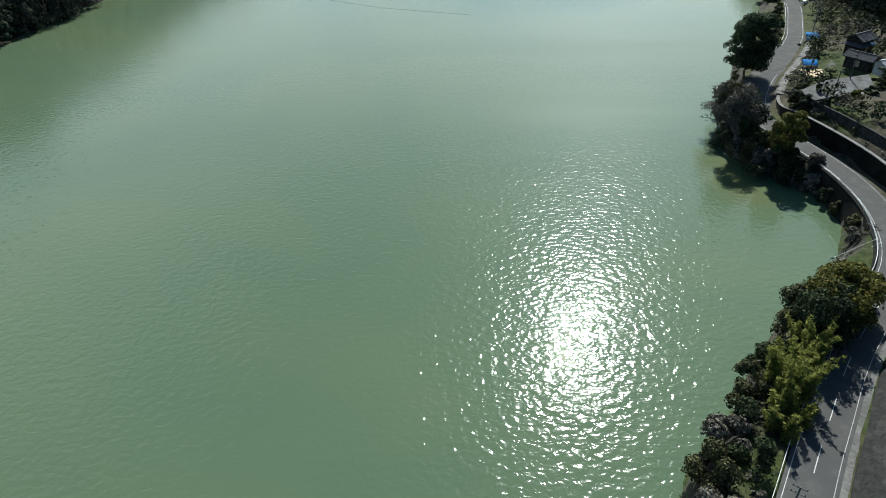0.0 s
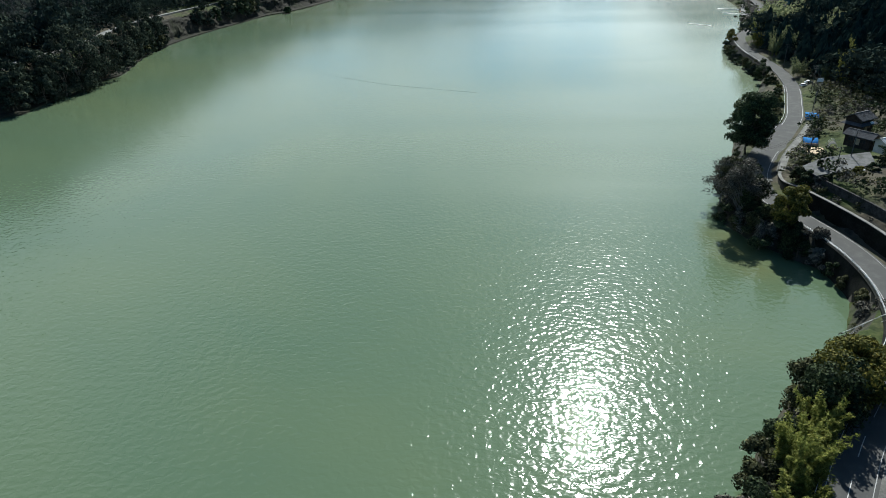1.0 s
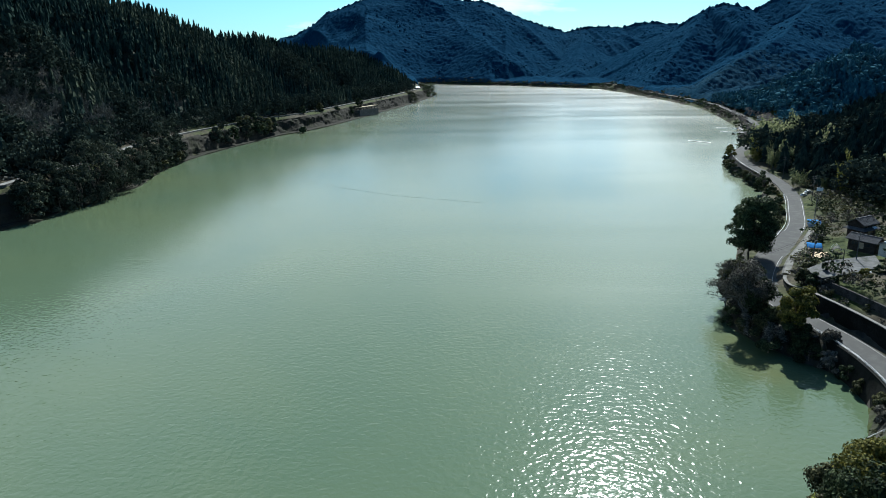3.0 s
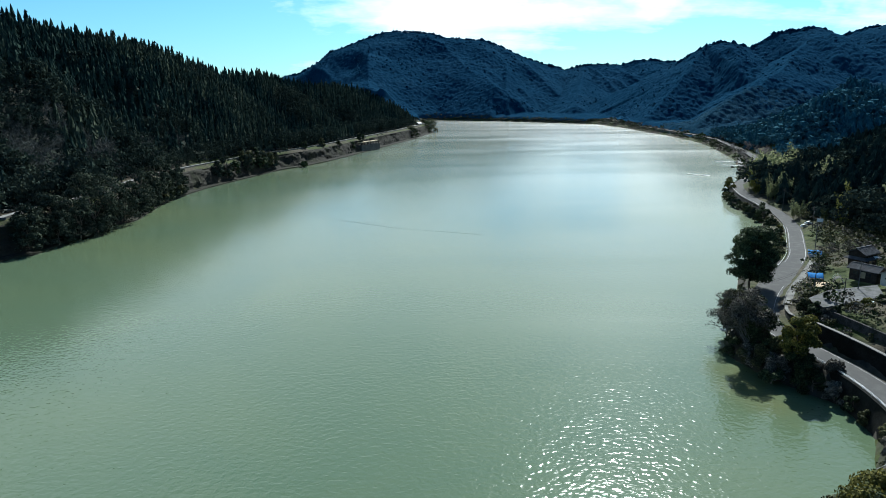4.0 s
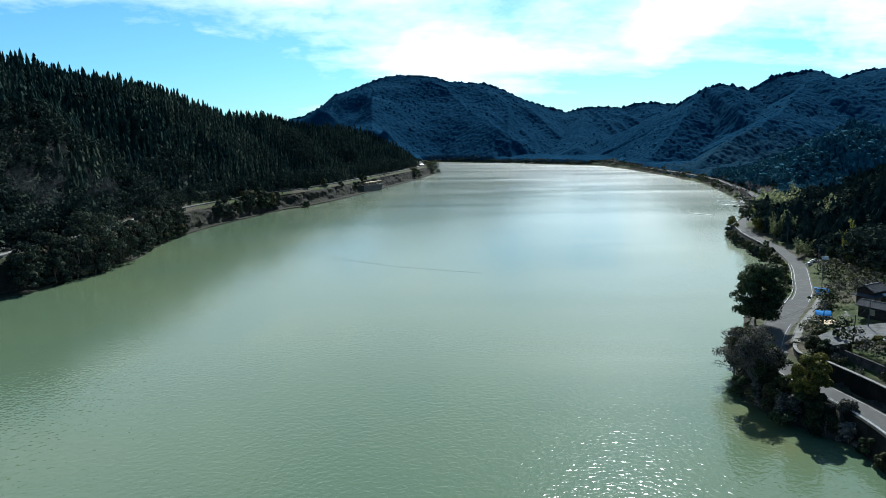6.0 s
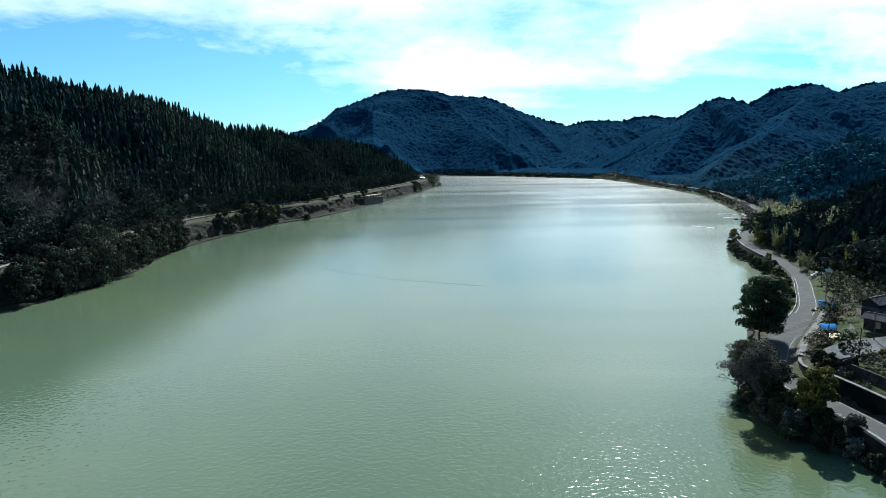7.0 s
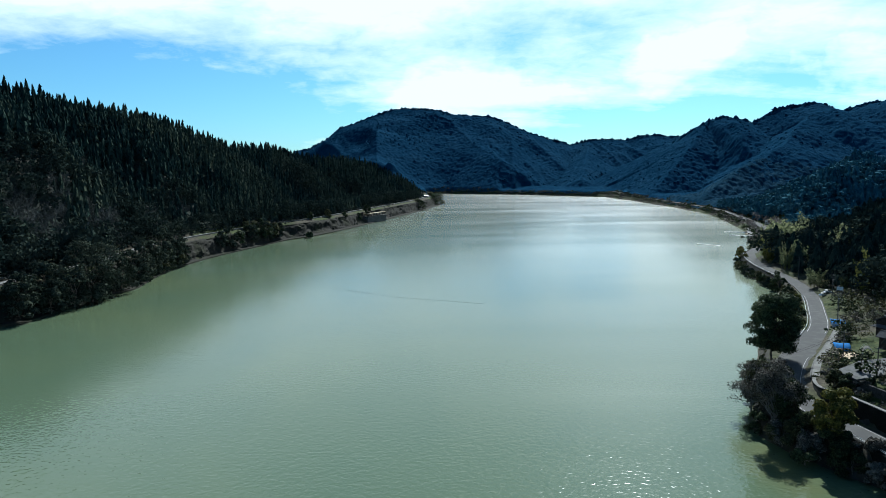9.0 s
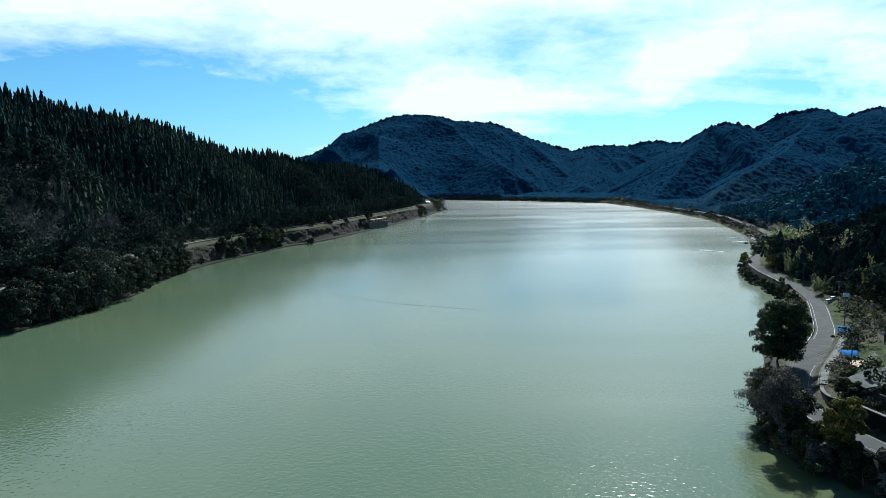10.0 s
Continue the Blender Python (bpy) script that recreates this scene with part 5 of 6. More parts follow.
# ---- built things ----
def box(bm, cx, cy, cz, sx, sy, sz, bevel=0.0):
    g = bmesh.ops.create_cube(bm, size=1.0, matrix=Matrix.Translation((cx, cy, cz)) @ Matrix.Diagonal((sx, sy, sz, 1)))
    if bevel:
        vs = set(g["verts"])
        bmesh.ops.bevel(bm, geom=[e for e in bm.edges if e.verts[0] in vs and e.verts[1] in vs], offset=bevel, segments=2, affect="EDGES")


def solid(bm, bottom, top):
    """A prism between two rings of points of the same length."""
    a, b = [bm.verts.new(p) for p in bottom], [bm.verts.new(p) for p in top]
    bm.faces.new(a[::-1])
    bm.faces.new(b)
    for i in range(len(a)):
        j = (i + 1) % len(a)
        bm.faces.new((a[i], a[j], b[j], b[i]))


def boxes(name, mat, parent, label, *dims, bevel=0.0):
    bm = bmesh.new()
    for d in dims:
        box(bm, *d, bevel)
    return part(name, bm, mat, parent, label)


def gable_roof(bm, sx, sy, z, rise, over=0.7, thick=0.22):
    """A pitched slab roof with its ridge along x."""
    hx, hy = sx / 2 + over, sy / 2 + over
    k = rise / (sy / 2)
    low = z - over * k
    for sgn in (1, -1):
        q = [(-hx, sgn * hy, low), (hx, sgn * hy, low), (hx, 0, z + rise), (-hx, 0, z + rise)]
        q = q if sgn > 0 else q[::-1]
        solid(bm, [(x, y, zz) for x, y, zz in q], [(x, y, zz + thick) for x, y, zz in q])
    box(bm, 0, 0, z + rise + thick, 2 * hx, 0.45, 0.3)


def tile_rows(bm, sx, sy, z, rise, over=0.7, thick=0.22):
    """Raised rolls down both pitches, one for each row of tiles."""
    hx, hy = sx / 2 + over, sy / 2 + over
    k = rise / (sy / 2)
    n = int(2 * hx / 0.55)
    for i in range(n + 1):
        x = -hx + 2 * hx * i / n
        for sgn in (1, -1):
            a = [(x - 0.09, sgn * hy, z - over * k + thick), (x + 0.09, sgn * hy, z - over * k + thick), (x + 0.09, sgn * 0.2, z + rise + thick - 0.1), (x - 0.09, sgn * 0.2, z + rise + thick - 0.1)]
            a = a if sgn > 0 else a[::-1]
            solid(bm, a, [(p, q, r + 0.07) for p, q, r in a])


def window(parent, x, y, z, wd, ht, along="x"):
    """A framed two-pane sliding window set into a wall."""
    sx, sy = (wd, 0.14) if along == "x" else (0.14, wd)
    fr = boxes("window", M_timber, parent, "brown window frame", (x, y, z + ht / 2, sx, sy, 0.1), (x, y, z - ht / 2, sx, sy, 0.1),
               *[(x + (o if along == "x" else 0), y + (0 if along == "x" else o), z, 0.09 if along == "x" else 0.14, 0.14 if along == "x" else 0.09, ht) for o in (-wd / 2, 0, wd / 2)])
    for o in (-wd / 4, wd / 4):
        g = boxes("pane", M_glass, fr, "dark window pane", (x + (o if along == "x" else 0), y + (0 if along == "x" else o), z,
                  wd / 2 - 0.1 if along == "x" else 0.06, 0.06 if along == "x" else wd / 2 - 0.1, ht - 0.12))
        g.visible_shadow = False


def house(x, y, z, yaw, sx, sy, wall_h, rise, label, wall=M_timber, roof=M_tile, skirt=True, name="house", windows=True):
    """A tiled timber house: walls, pitched roof with ridge, a lower skirt roof, sliding windows and a door."""
    top = new(name)
    top.matrix_world = pose(x, y, z, 0, 0, yaw)
    bm = bmesh.new()
    box(bm, 0, 0, wall_h / 2 - 0.6, sx, sy, wall_h + 1.2, 0.03)
    for sgn in (1, -1):
        solid(bm, [(sgn * sx / 2 - 0.1, -sy / 2, wall_h - 0.02), (sgn * sx / 2 + 0.1, -sy / 2, wall_h - 0.02), (sgn * sx / 2 + 0.1, sy / 2, wall_h - 0.02), (sgn * sx / 2 - 0.1, sy / 2, wall_h - 0.02)],
              [(sgn * sx / 2 - 0.1, -0.05, wall_h + rise - 0.1), (sgn * sx / 2 + 0.1, -0.05, wall_h + rise - 0.1), (sgn * sx / 2 + 0.1, 0.05, wall_h + rise - 0.1), (sgn * sx / 2 - 0.1, 0.05, wall_h + rise - 0.1)])
    part("wall", bm, wall, top)
    bm = bmesh.new()
    gable_roof(bm, sx, sy, wall_h, rise)
    rf = part("roof", bm, roof, top, "grey tiled roof")
    bm = bmesh.new()
    tile_rows(bm, sx, sy, wall_h, rise)
    part("tile_rolls", bm, roof, rf, "rows of grey roof tiles")
    if skirt:
        bm = bmesh.new()
        zz = wall_h * 0.52
        for sgn, ax in ((-1, 0), (1, 0), (-1, 1), (1, 1)):
            if ax == 0:
                q = [(-sx / 2 - 1.2, sgn * (sy / 2 + 1.2), zz), (sx / 2 + 1.2, sgn * (sy / 2 + 1.2), zz), (sx / 2, sgn * sy / 2, zz + 0.75), (-sx / 2, sgn * sy / 2, zz + 0.75)]
            else:
                q = [(sgn * (sx / 2 + 1.2), sy / 2 + 1.2, zz), (sgn * (sx / 2 + 1.2), -sy / 2 - 1.2, zz), (sgn * sx / 2, -sy / 2, zz + 0.75), (sgn * sx / 2, sy / 2, zz + 0.75)]
            q = q if (sgn > 0) else q[::-1]
            solid(bm, q, [(a, b, c + 0.16) for a, b, c in q])
        part("skirt_roof", bm, roof, top, "lower grey tiled skirt roof")
    if windows:
        for o in (-sx * 0.26, sx * 0.22):
            window(top, o, -sy / 2 - 0.03, 1.5, 1.8, 1.2)
            if skirt:
                window(top, o, -sy / 2 - 0.03, wall_h - 1.1, 1.8, 1.1)
        window(top, sx / 2 + 0.03, 0, 1.5, 1.6, 1.2, "y")
        door = boxes("door", M_wood, top, "pale wooden sliding door", (0, -sy / 2 - 0.04, 1.0, 1.7, 0.1, 2.0))
        boxes("door_handle", M_rail, door, "small metal pull", (0.5, -sy / 2 - 0.11, 1.0, 0.06, 0.05, 0.25))
    return tagged(top, label, "house")


home = house(148.0, 226.0, 14.4, 28, 7.6, 5.6, 4.6, 1.6, "two-storey dark timber house with grey tiled roofs")
panel = boxes("solar_panel", M_white, home, "pale solar water panel", (0, 0, 0, 1.9, 1.0, 0.1), bevel=0.02)
panel.matrix_local = pose(1.9, -3.4, 3.08, 32, 0, 0)
house(139.5, 210.0, 14.3, -60, 8.6, 4.6, 2.9, 1.2, "low dark timber wing with a grey tiled roof", skirt=False)
house(143.5, 203.0, 14.6, 20, 5.5, 4, 2.6, 1.0, "small outbuilding with a pale grey metal roof", M_plaster, M_rail, False)
# terrace yard
bm = bmesh.new()
yard = [(107.9, 178.9), (107.0, 186.8), (118.8, 195.4), (136.9, 200.2), (131.6, 188.4), (119.5, 183.2)]
solid(bm, [(a, b, 14.2) for a, b in yard[::-1]], [(a, b, 14.55) for a, b in yard[::-1]])
tagged(part("yard", bm, M_yard), "grey concrete yard in front of the houses", "yard", kind="structure")
bm = bmesh.new()
inner = [(119.0 + (a - 119.0) * 0.985, 189.0 + (b - 189.0) * 0.97) for a, b in yard]
solid(bm, [(a, b, 9.4) for a, b in inner[::-1]], [(a, b, 14.2) for a, b in inner[::-1]])
tagged(part("yard_wall", bm, M_stone), "dark rough stone wall carrying the yard", "wall", kind="structure")
bm = bmesh.new()
box(bm, 0, 0, 0.22, 2.2, 0.8, 0.44, 0.05)
bench = part("concrete_block", bm, M_white)
bench.location, bench.rotation_euler = (123.5, 182.5, 14.53), (0, 0, 0.4)
tagged(bench, "white concrete block lying in the yard", "block")


def tarp_shelter(x, y, z, yaw, sx, sy, label, front):
    """A low shelter: posts, blue sheet sagging over a frame, pale goods in front."""
    top = new("shelter")
    top.matrix_world = pose(x, y, z, 0, 0, yaw)
    for a in (-1, 1):
        for b in (-1, 1):
            boxes("post", M_wood, top, "", (a * sx * 0.46, b * sy * 0.44, 0.9, 0.1, 0.1, 2.4))
    n = 9
    X, Y = np.meshgrid(np.linspace(-sx / 2, sx / 2, n), np.linspace(-sy / 2, sy / 2, n))
    r = np.random.RandomState(int(x))
    Z = 2.35 - 0.35 * np.abs(Y) / sy * 2 - 0.25 * np.sin((X / sx + 0.5) * math.pi) + 0.34 * Y + 0.07 * r.randn(n, n)
    ed = (np.abs(X) > sx / 2 - 0.01) | (np.abs(Y) > sy / 2 - 0.01)
    Z = np.where(ed, Z - 0.35, Z)
    i = np.arange(n * n).reshape(n, n)
    sheet = mesh_from("sheet", np.stack([X, Y, Z], -1).reshape(-1, 3), np.stack([i[:-1, :-1], i[:-1, 1:], i[1:, 1:], i[1:, :-1]], -1).reshape(-1, 4), M_blue, True)
    sheet.parent = top
    tagged(sheet, "sagging blue tarpaulin")
    md = sheet.modifiers.new("thick", "SOLIDIFY")
    md.thickness = 0.04
    boxes("front_panel", front, top, "pale panel under the sheet", (0, -sy * 0.46, 0.7, sx * 0.9, 0.12, 1.3))
    return tagged(top, label, "shelter")


tarp_shelter(153.8, 265.5, 7.3, -22, 5.2, 4.4, "roadside shelter under a blue tarpaulin with a white front", M_white)
tarp_shelter(133.6, 228.6, 7.9, -20, 5.0, 4.2, "garden shelter under a blue tarpaulin", M_wood)
bm = bmesh.new()
plotq = [(126, 217.5), (132.5, 215.5), (135.8, 224), (129, 226.5)]
solid(bm, [(a, b, 7.2) for a, b in plotq], [(a, b, ground_at(a, b) + 0.12) for a, b in plotq])
tagged(part("vegetable_bed", bm, M_wood), "bare tan garden plot of dry soil", "garden plot", kind="structure")


def car(x, y, z, yaw, label):
    top = new("car")
    top.matrix_world = pose(x, y, z, 0, 0, yaw)
    bm = bmesh.new()
    prof = [(-2.1, 0.35), (-2.15, 0.75), (-1.95, 0.95), (-1.3, 1.02), (1.0, 0.98), (1.9, 0.85), (2.1, 0.6), (2.05, 0.35)]
    solid(bm, [(a, -0.8, b) for a, b in prof], [(a, 0.8, b) for a, b in prof])
    bmesh.ops.bevel(bm, geom=list(bm.edges), offset=0.06, segments=2, affect="EDGES")
    body = part("body", bm, M_white, top, "white car body")
    bm = bmesh.new()
    solid(bm, [(-1.85, -0.74, 0.95), (1.05, -0.74, 0.95), (1.05, 0.74, 0.95), (-1.85, 0.74, 0.95)], [(-1.55, -0.6, 1.48), (0.35, -0.6, 1.48), (0.35, 0.6, 1.48), (-1.55, 0.6, 1.48)])
    cab = part("windows", bm, M_glass, top, "dark tinted windows")
    boxes("roof", M_white, top, "white roof", (-0.6, 0, 1.5, 1.95, 1.24, 0.07), bevel=0.03)
    for a in (-1.3, 1.3):
        for b in (-0.72, 0.72):
            bm = bmesh.new()
            bmesh.ops.create_cone(bm, cap_ends=True, segments=16, radius1=0.31, radius2=0.31, depth=0.2, matrix=pose(a, b, 0.31, 90, 0, 0))
            wheel = part("wheel", bm, M_rubber, top, "black tyre")
            bm = bmesh.new()
            bmesh.ops.create_cone(bm, cap_ends=True, segments=12, radius1=0.18, radius2=0.15, depth=0.23, matrix=pose(a, b, 0.31, 90, 0, 0))
            part("rim", bm, M_rail, wheel, "steel wheel rim")
    for b in (-0.55, 0.55):
        boxes("headlight", M_glass, top, "clear headlight", (2.05, b, 0.72, 0.12, 0.3, 0.14))
    return tagged(top, label, "car")


car(182.0, 326.5, ground_at(182, 326.5) + 0.05, 25, "white car parked on the gravel beside the road")
car(186.5, 330.5, ground_at(186.5, 330.5) + 0.05, 15, "white car parked behind another beside the road")


def utility_pole(x, y, z, h, yaw, label, box_on=False):
    """A concrete pole with cross-arms, insulators and, on some, a transformer can."""
    top = new("utility_pole")
    top.matrix_world = pose(x, y, z, 0, 0, yaw)
    bm = bmesh.new()
    bmesh.ops.create_cone(bm, cap_ends=True, segments=10, radius1=0.19, radius2=0.11, depth=h + 1, matrix=Matrix.Translation((0, 0, h / 2 - 0.5)))
    part("pole", bm, M_pole, top, "tapered grey concrete pole")
    for zz in (h - 0.4, h - 1.5):
        arm = boxes("cross_arm", M_pole, top, "steel cross-arm", (0, 0.18, zz, 1.9, 0.1, 0.1))
        for o in (-0.85, -0.3, 0.85):
            bm = bmesh.new()
            bmesh.ops.create_cone(bm, cap_ends=True, segments=8, radius1=0.09, radius2=0.05, depth=0.26, matrix=Matrix.Translation((o, 0.18, zz + 0.18)))
            part("insulator", bm, M_concrete, arm, "grey porcelain insulator")
    if box_on:
        bm = bmesh.new()
        bmesh.ops.create_cone(bm, cap_ends=True, segments=14, radius1=0.34, radius2=0.34, depth=1.0, matrix=Matrix.Translation((0.1, -0.5, h - 2.8)))
        bmesh.ops.bevel(bm, geom=list(bm.edges), offset=0.03, segments=1, affect="EDGES")
        part("transformer", bm, M_concrete, top, "pale grey transformer can")
    return tagged(top, label, "utility pole", "poles along the road")


POLES = [(38.4, 48.4, 5.6, 7.5, -38, False), (128.5, 196.5, 14.3, 9, 0, False), (119.5, 204.5, 9.5, 11.5, -20, True), (115.5, 182.5, 14.2, 8, -20, False),
         (158.5, 274.0, 7.6, 11.5, -28, True), (178.5, 313.0, 8.0, 12, -20, True), (196.0, 376.0, 7.6, 12, -8, False), (93.6, 197.0, 4.0, 11, -20, False)]
for i, (x, y, z, h, yaw, bx) in enumerate(POLES):
    utility_pole(x, y, z, h, yaw, "grey concrete utility pole with cross-arms beside the road", bx)


def cable(a, b, sag, label):
    """A sagging wire between two points."""
    a, b = Vector(a), Vector(b)
    bm = bmesh.new()
    tube(bm, [tuple(a.lerp(b, t) - Vector((0, 0, sag * 4 * t * (1 - t)))) for t in np.linspace(0, 1, 12)], [0.02] * 12, 4)
    return tagged(part("cable", bm, M_cable), label, "cable", "overhead cables")


for p, q in ((2, 4), (4, 5), (5, 6), (1, 3), (2, 7)):
    for off in (-0.8, 0.8):
        a, b = POLES[p], POLES[q]
        cable((a[0] + off, a[1] + 0.2, a[2] + a[3] - 0.2), (b[0] + off, b[1] + 0.2, b[2] + b[3] - 0.2), 0.9, "thin black overhead cable between the poles")


def traffic_mirror(x, y, z):
    top = new("traffic_mirror")
    top.matrix_world = pose(x, y, z, 0, 0, -20)
    bm = bmesh.new()
    bmesh.ops.create_cone(bm, cap_ends=True, segments=8, radius1=0.06, radius2=0.06, depth=3.4, matrix=Matrix.Translation((0, 0, 1.4)))
    part("post", bm, M_white, top, "white steel post")
    bm = bmesh.new()
    bmesh.ops.create_cone(bm, cap_ends=True, segments=20, radius1=0.5, radius2=0.42, depth=0.14, matrix=pose(0, -0.12, 3.1, 80, 0, 0))
    part("mirror", bm, M_white, top, "round pale mirror face")
    return tagged(top, "round roadside traffic mirror on a white post", "traffic mirror")


traffic_mirror(96.4, 202.5, 5.9)


def guard_rail(name, line, off, z, label, step=2):
    """Posts with two steel beams along a line."""
    top = new(name)
    p = offset_line(line, off)
    top.location = (*p[0], z)
    q = p - p[0]
    bm = bmesh.new()
    for zz in (0.75, 0.45):
        tube(bm, [(a, b, zz) for a, b in q], [0.045] * len(q), 5)
    part("beam", bm, M_white, top, "white painted steel beam")
    bm = bmesh.new()
    bmesh.ops.create_cone(bm, cap_ends=True, segments=8, radius1=0.055, radius2=0.055, depth=1.1, matrix=Matrix.Translation((0, 0, 0.35)))
    first = part("post", bm, M_white, top)
    for a, b in q[step::step]:
        o = new("post", first.data)
        o.parent, o.location = top, (a, b, 0)
    return tagged(top, label, "guard rail")


guard_rail("guard_rail", stretch(fine, 14, 93), -4.0, ROAD_Z, "white steel guard rail along the lake side of the road")
guard_rail("guard_rail", stretch(fine, 93, 172), -4.0, ROAD_Z + 0.1, "white steel guard rail on the curved sea wall")
guard_rail("guard_rail", stretch(fine, 246, 330), -4.2, ROAD_Z - 0.1, "white steel guard rail on the outside of the bend", 2)
guard_rail("guard_rail", stretch(fine, 378, 500), -4.2, ROAD_Z - 0.1, "white steel guard rail along the promontory road", 2)


def shore_steps():
    """Concrete steps with handrails from the road down to the water."""
    top = new("shore_steps")
    a, b = Vector((90.5, 113.5, ROAD_Z)), Vector((82.5, 115.5, -0.2))
    top.location = b
    v = a - b
    side = Vector((-v.y, v.x, 0)).normalized()
    yaw = math.degrees(math.atan2(v.y, v.x))
    n = 30
    for i in range(n):
        c = v * ((i + 0.5) / n)
        bm = bmesh.new()
        box(bm, 0, 0, -0.5, 0.42, 1.6, 1.2)
        st = part("step", bm, M_concrete, top)
        st.matrix_local = pose(c.x, c.y, c.z, 0, 0, yaw)
    for s_ in (-0.95, 0.95):
        bm = bmesh.new()
        tube(bm, [tuple(side * s_ + Vector((0, 0, 1.0))), tuple(v + side * s_ + Vector((0, 0, 1.0)))], [0.06, 0.06], 6)
        part("handrail", bm, M_white, top, "white steel handrail")
        for i in range(0, n + 1, 5):
            c = v * (i / n) + side * s_
            bm = bmesh.new()
            box(bm, c.x, c.y, c.z + 0.35, 0.07, 0.07, 1.3)
            part("rail_post", bm, M_white, top)
    return tagged(top, "concrete steps with white handrails down to the lake", "steps")


shore_steps()


# intake building on the left embankment
def intake():
    top = new("intake_platform")
    a, b = np.array([-113.0, 893.0]), np.array([-88.0, 948.0])
    yaw = math.degrees(math.atan2(b[1] - a[1], b[0] - a[0]))
    c = (a + b) / 2
    top.matrix_world = pose(c[0] - 2.5, c[1] + 1.5, 0, 0, 0, yaw)
    boxes("base", M_concrete, top, "stained concrete base", (0, 0, 3.8, 50, 6, 8.6), bevel=0.2)
    boxes("deck", M_concrete, top, "pale concrete deck", (0, 0, 8.4, 51, 6.8, 0.7), bevel=0.1)
    for i in range(7):
        boxes("pillar", M_timber, top, "", (-23 + i * 7.6, -2.4, 10.5, 0.6, 0.6, 4.0))
    boxes("canopy", M_wood, top, "brown flat canopy", (0, 0.6, 12.6, 50, 6, 0.6), bevel=0.1)
    return tagged(top, "brown concrete intake platform with a canopy on the embankment", "intake platform")


intake()

# buildings on the far shore and the point
for i, (x, y, sx, sy, wh, yaw, wl, rf) in enumerate([(302, 1668, 15, 8, 5, 30, M_concrete, M_tile), (345, 1625, 11, 8, 4.5, 10, M_plaster, M_tile),
                                                     (384, 1560, 10, 7, 6, 15, M_concrete, M_tile), (398, 1440, 10, 7, 4.5, 60, M_wood, M_tile),
                                                     (412, 1380, 10, 7, 4, 80, M_plaster, M_tile), (-47, 1298, 8, 6, 3.5, 40, M_concrete, M_rail), (412, 905, 9, 7, 4, 20, M_concrete, M_tile), (352, 735, 8, 6, 4, 30, M_plaster, M_wood)]):
    z = ground_at(x, y)
    house(x, y, max(z, 2.5), yaw, sx, sy, wh, wh * 0.3, "small pale plaster lakeside house with a grey roof", wl, rf, False, "lakeside_house", True)


def float_boom(a, b, label, n=9, wd=1.6, mat=M_foam, z=0.15):
    """A row of linked floats lying on the water."""
    top = new("float_boom")
    a, b = Vector(a), Vector(b)
    top.location = (a.x, a.y, z)
    v = b - a
    yaw = math.degrees(math.atan2(v.y, v.x))
    for i in range(n):
        c = v * ((i + 0.5) / n)
        bm = bmesh.new()
        box(bm, 0, 0, 0, v.length / n * 0.92, wd, 0.5, 0.12)
        o = part("float", bm, mat, top, "long white float")
        o.matrix_local = pose(c.x, c.y, 0, 0, 0, yaw)
    return tagged(top, label, "float boom", "float booms")


float_boom((225, 606), (239, 589), "white floating boom on the lake")
float_boom((293, 712), (316, 700), "white floating boom moored near the landing", 8)
float_boom((283, 676), (301, 664), "white floating boom beside the landing", 8)
bm = bmesh.new()
box(bm, 0, 0, 0.5, 26, 3.2, 0.5, 0.08)
pier = part("jetty_deck", bm, M_wood)
jetty = new("jetty")
jetty.matrix_world = pose(316, 690, 0, 0, 0, 28)
pier.parent = jetty
for i in range(5):
    boxes("pile", M_timber, jetty, "", (-12 + 6 * i, 1.2, -0.6, 0.35, 0.35, 2.2), (-12 + 6 * i, -1.2, -0.6, 0.35, 0.35, 2.2))
tagged(jetty, "pale wooden jetty at the far landing", "jetty")

bm = bmesh.new()
beach = [(266, 588), (276, 584), (300, 628), (322, 690), (331, 722), (322, 724), (308, 690), (288, 642)]
solid(bm, [(a, b, -1.0) for a, b in beach], [(a, b, max(0.6, ground_at(a, b)) + 0.15) for a, b in beach])
tagged(part("landing", bm, M_pale), "pale gravel landing at the water's edge", "landing", kind="structure")

# rope of small dark floats across the lake
bm = bmesh.new()
tube(bm, [(-97, 434, 0.06), (-67, 403, 0.06), (-30, 375, 0.06), (19, 353, 0.06)], [0.028] * 4, 5)
tagged(part("float_line", bm, M_cable), "thin dark rope floating across the lake", "rope")


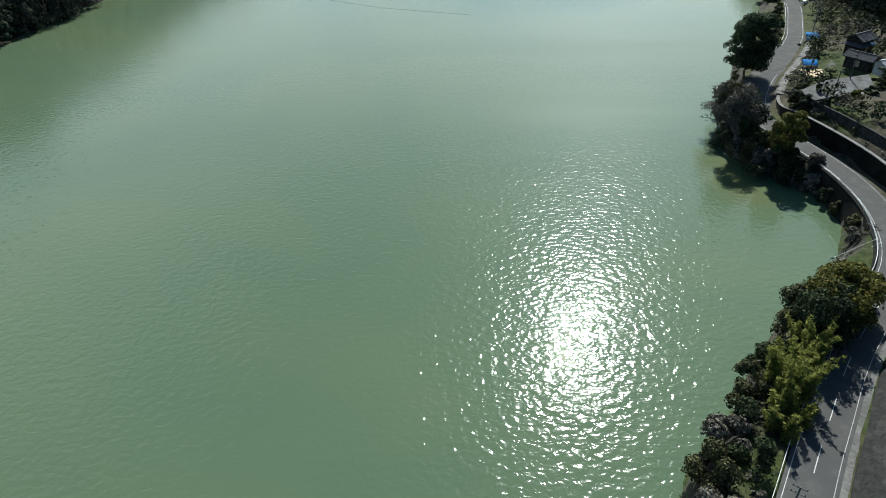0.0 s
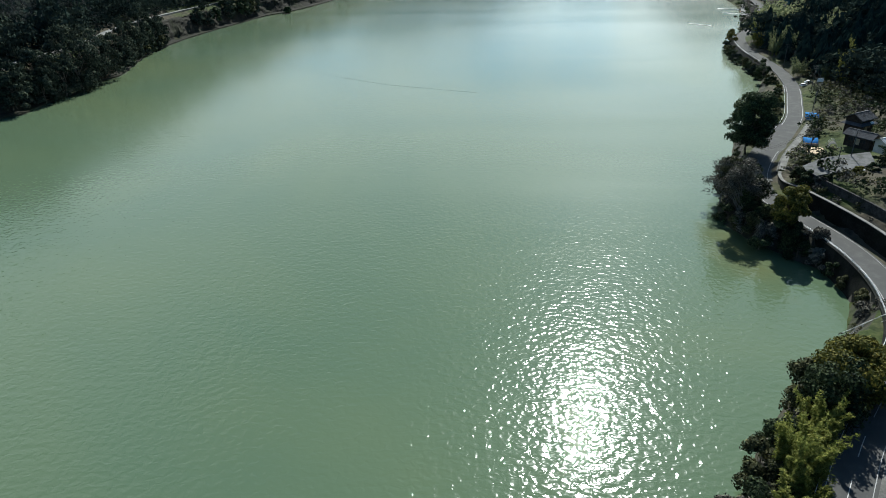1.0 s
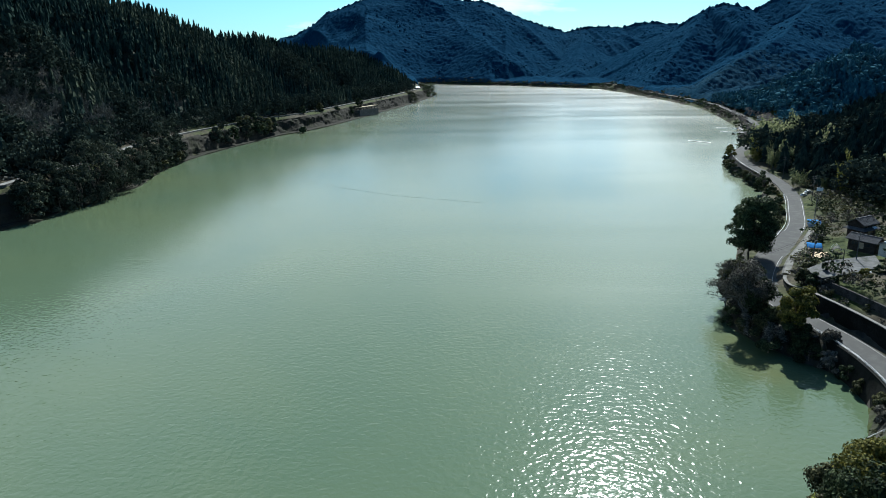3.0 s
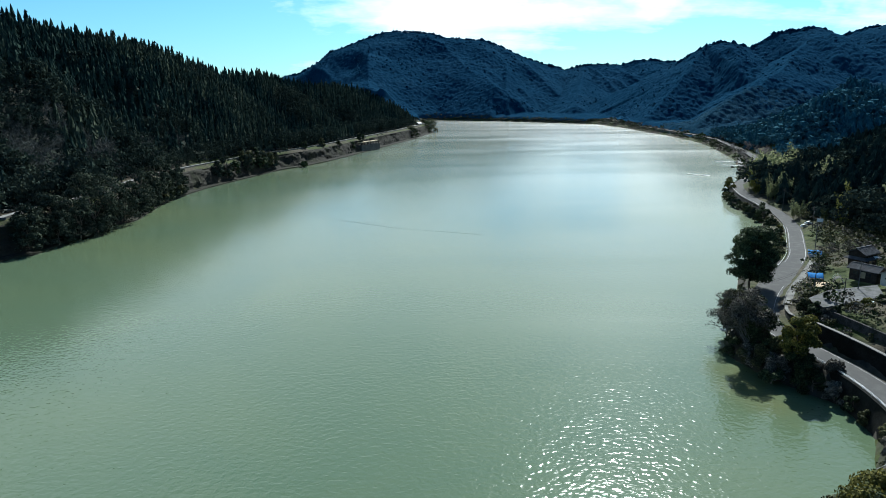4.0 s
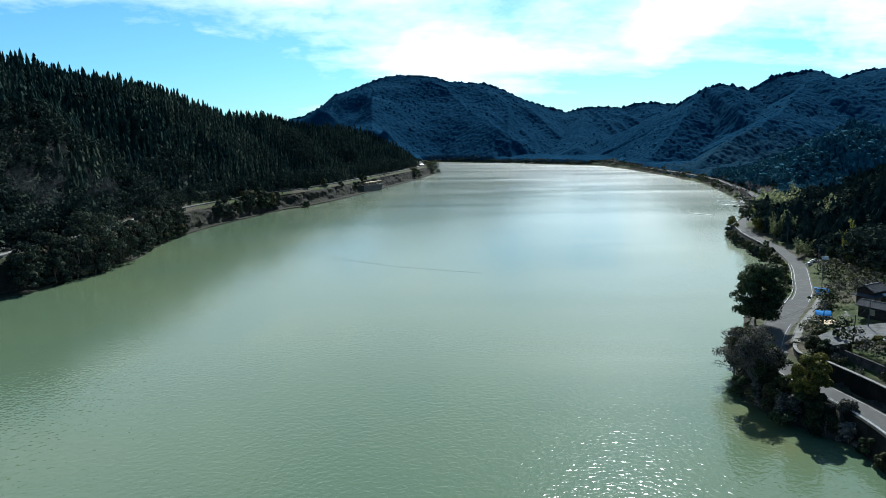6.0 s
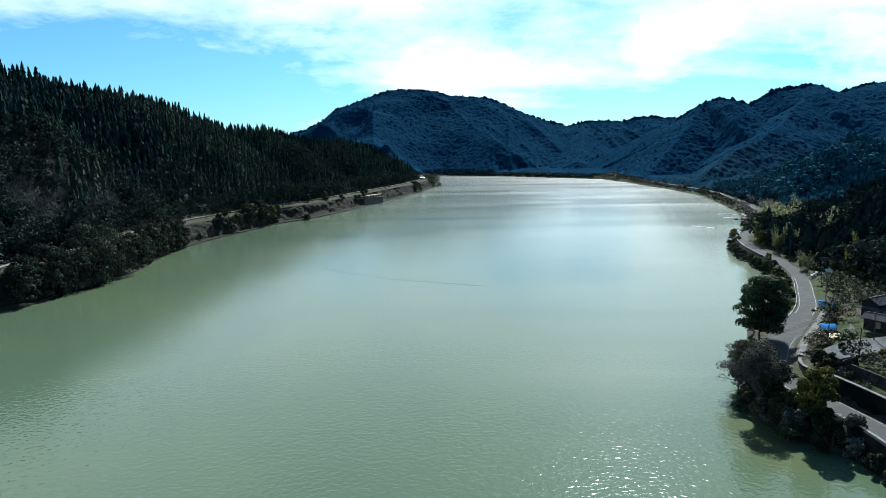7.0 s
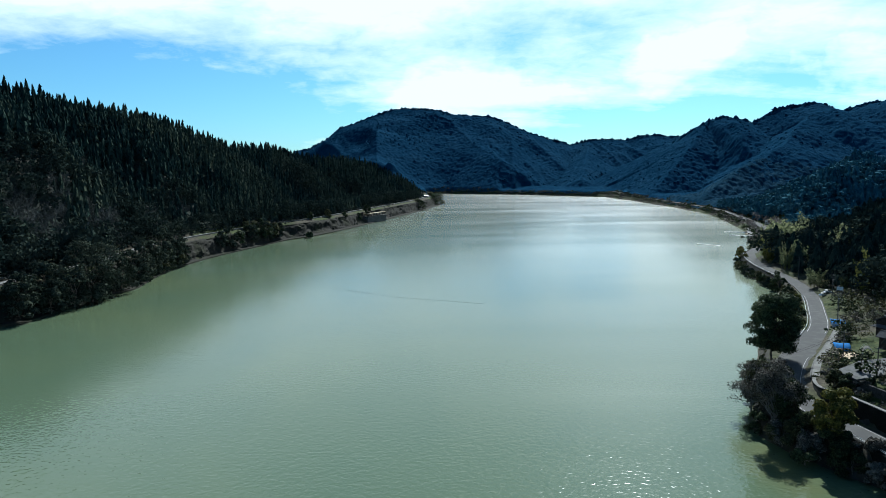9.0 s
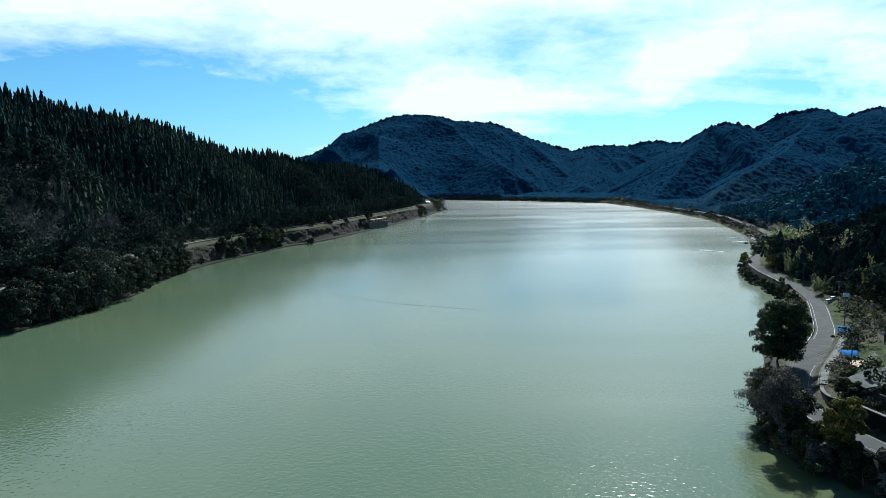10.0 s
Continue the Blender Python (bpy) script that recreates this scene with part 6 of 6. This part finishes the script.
def garden_frame(x, y, z, yaw):
    """A small half-built greenhouse of pale hoops with a white sheet on part of it."""
    top = new("greenhouse")
    top.matrix_world = pose(x, y, z, 0, 0, yaw)
    arc = [(1.5 * math.cos(a), 2.2 * math.sin(a)) for a in np.linspace(0, math.pi, 9)]
    for i in range(5):
        bm = bmesh.new()
        tube(bm, [(p, -3 + 1.5 * i, q) for p, q in arc], [0.05] * 9, 5)
        part("hoop", bm, M_white, top, "pale steel hoop")
    v = [(p * 1.02, yy, q * 1.02) for yy in (-3.0, 0.2) for p, q in arc[2:]]
    m_ = len(arc) - 2
    sheet = mesh_from("sheet", v, [(i, i + 1, m_ + i + 1, m_ + i) for i in range(m_ - 1)], M_concrete)
    sheet.parent = top
    md = sheet.modifiers.new("thick", "SOLIDIFY")
    md.thickness = 0.03
    return tagged(top, "small greenhouse frame half covered with white sheet", "greenhouse")


garden_frame(139.0, 224.0, ground_at(139, 224) - 0.1, -25)


def sign_board(x, y, z, yaw, h):
    top = new("sign_board")
    top.matrix_world = pose(x, y, z, 0, 0, yaw)
    boxes("post", M_pole, top, "", (-0.9, 0, h / 2 - 0.4, 0.14, 0.14, h + 0.8), (0.9, 0, h / 2 - 0.4, 0.14, 0.14, h + 0.8))
    boxes("board", M_white, top, "plain white board", (0, -0.1, h - 0.7, 2.6, 0.1, 1.6), bevel=0.02)
    return tagged(top, "plain white board on two posts at the wood's edge", "sign")


sign_board(179.0, 308.0, ground_at(179, 308), -28, 7.0)


def wire_fence(name, line, off, z, label, step=3, h=1.1):
    """Thin posts with two wires."""
    top = new(name)
    p = offset_line(line, off)
    zs = [ground_at(a, b) if z is None else z for a, b in p]
    top.location = (*p[0], zs[0])
    q = [(a - p[0][0], b - p[0][1], c - zs[0]) for (a, b), c in zip(p, zs)]
    bm = bmesh.new()
    for zz in (h, h * 0.55):
        tube(bm, [(a, b, c + zz) for a, b, c in q], [0.03] * len(q), 4)
    part("wire", bm, M_rail, top, "grey fence wire")
    bm = bmesh.new()
    box(bm, 0, 0, h / 2 - 0.2, 0.09, 0.09, h + 0.4)
    first = part("post", bm, M_pole, top)
    for a, b, c in q[step::step]:
        o = new("post", first.data)
        o.parent, o.location = top, (a, b, c)
    return tagged(top, label, "fence")


wire_fence("fence", stretch(fine, 15, 90), 11.3, 14.05, "thin wire fence on the slope ledge")
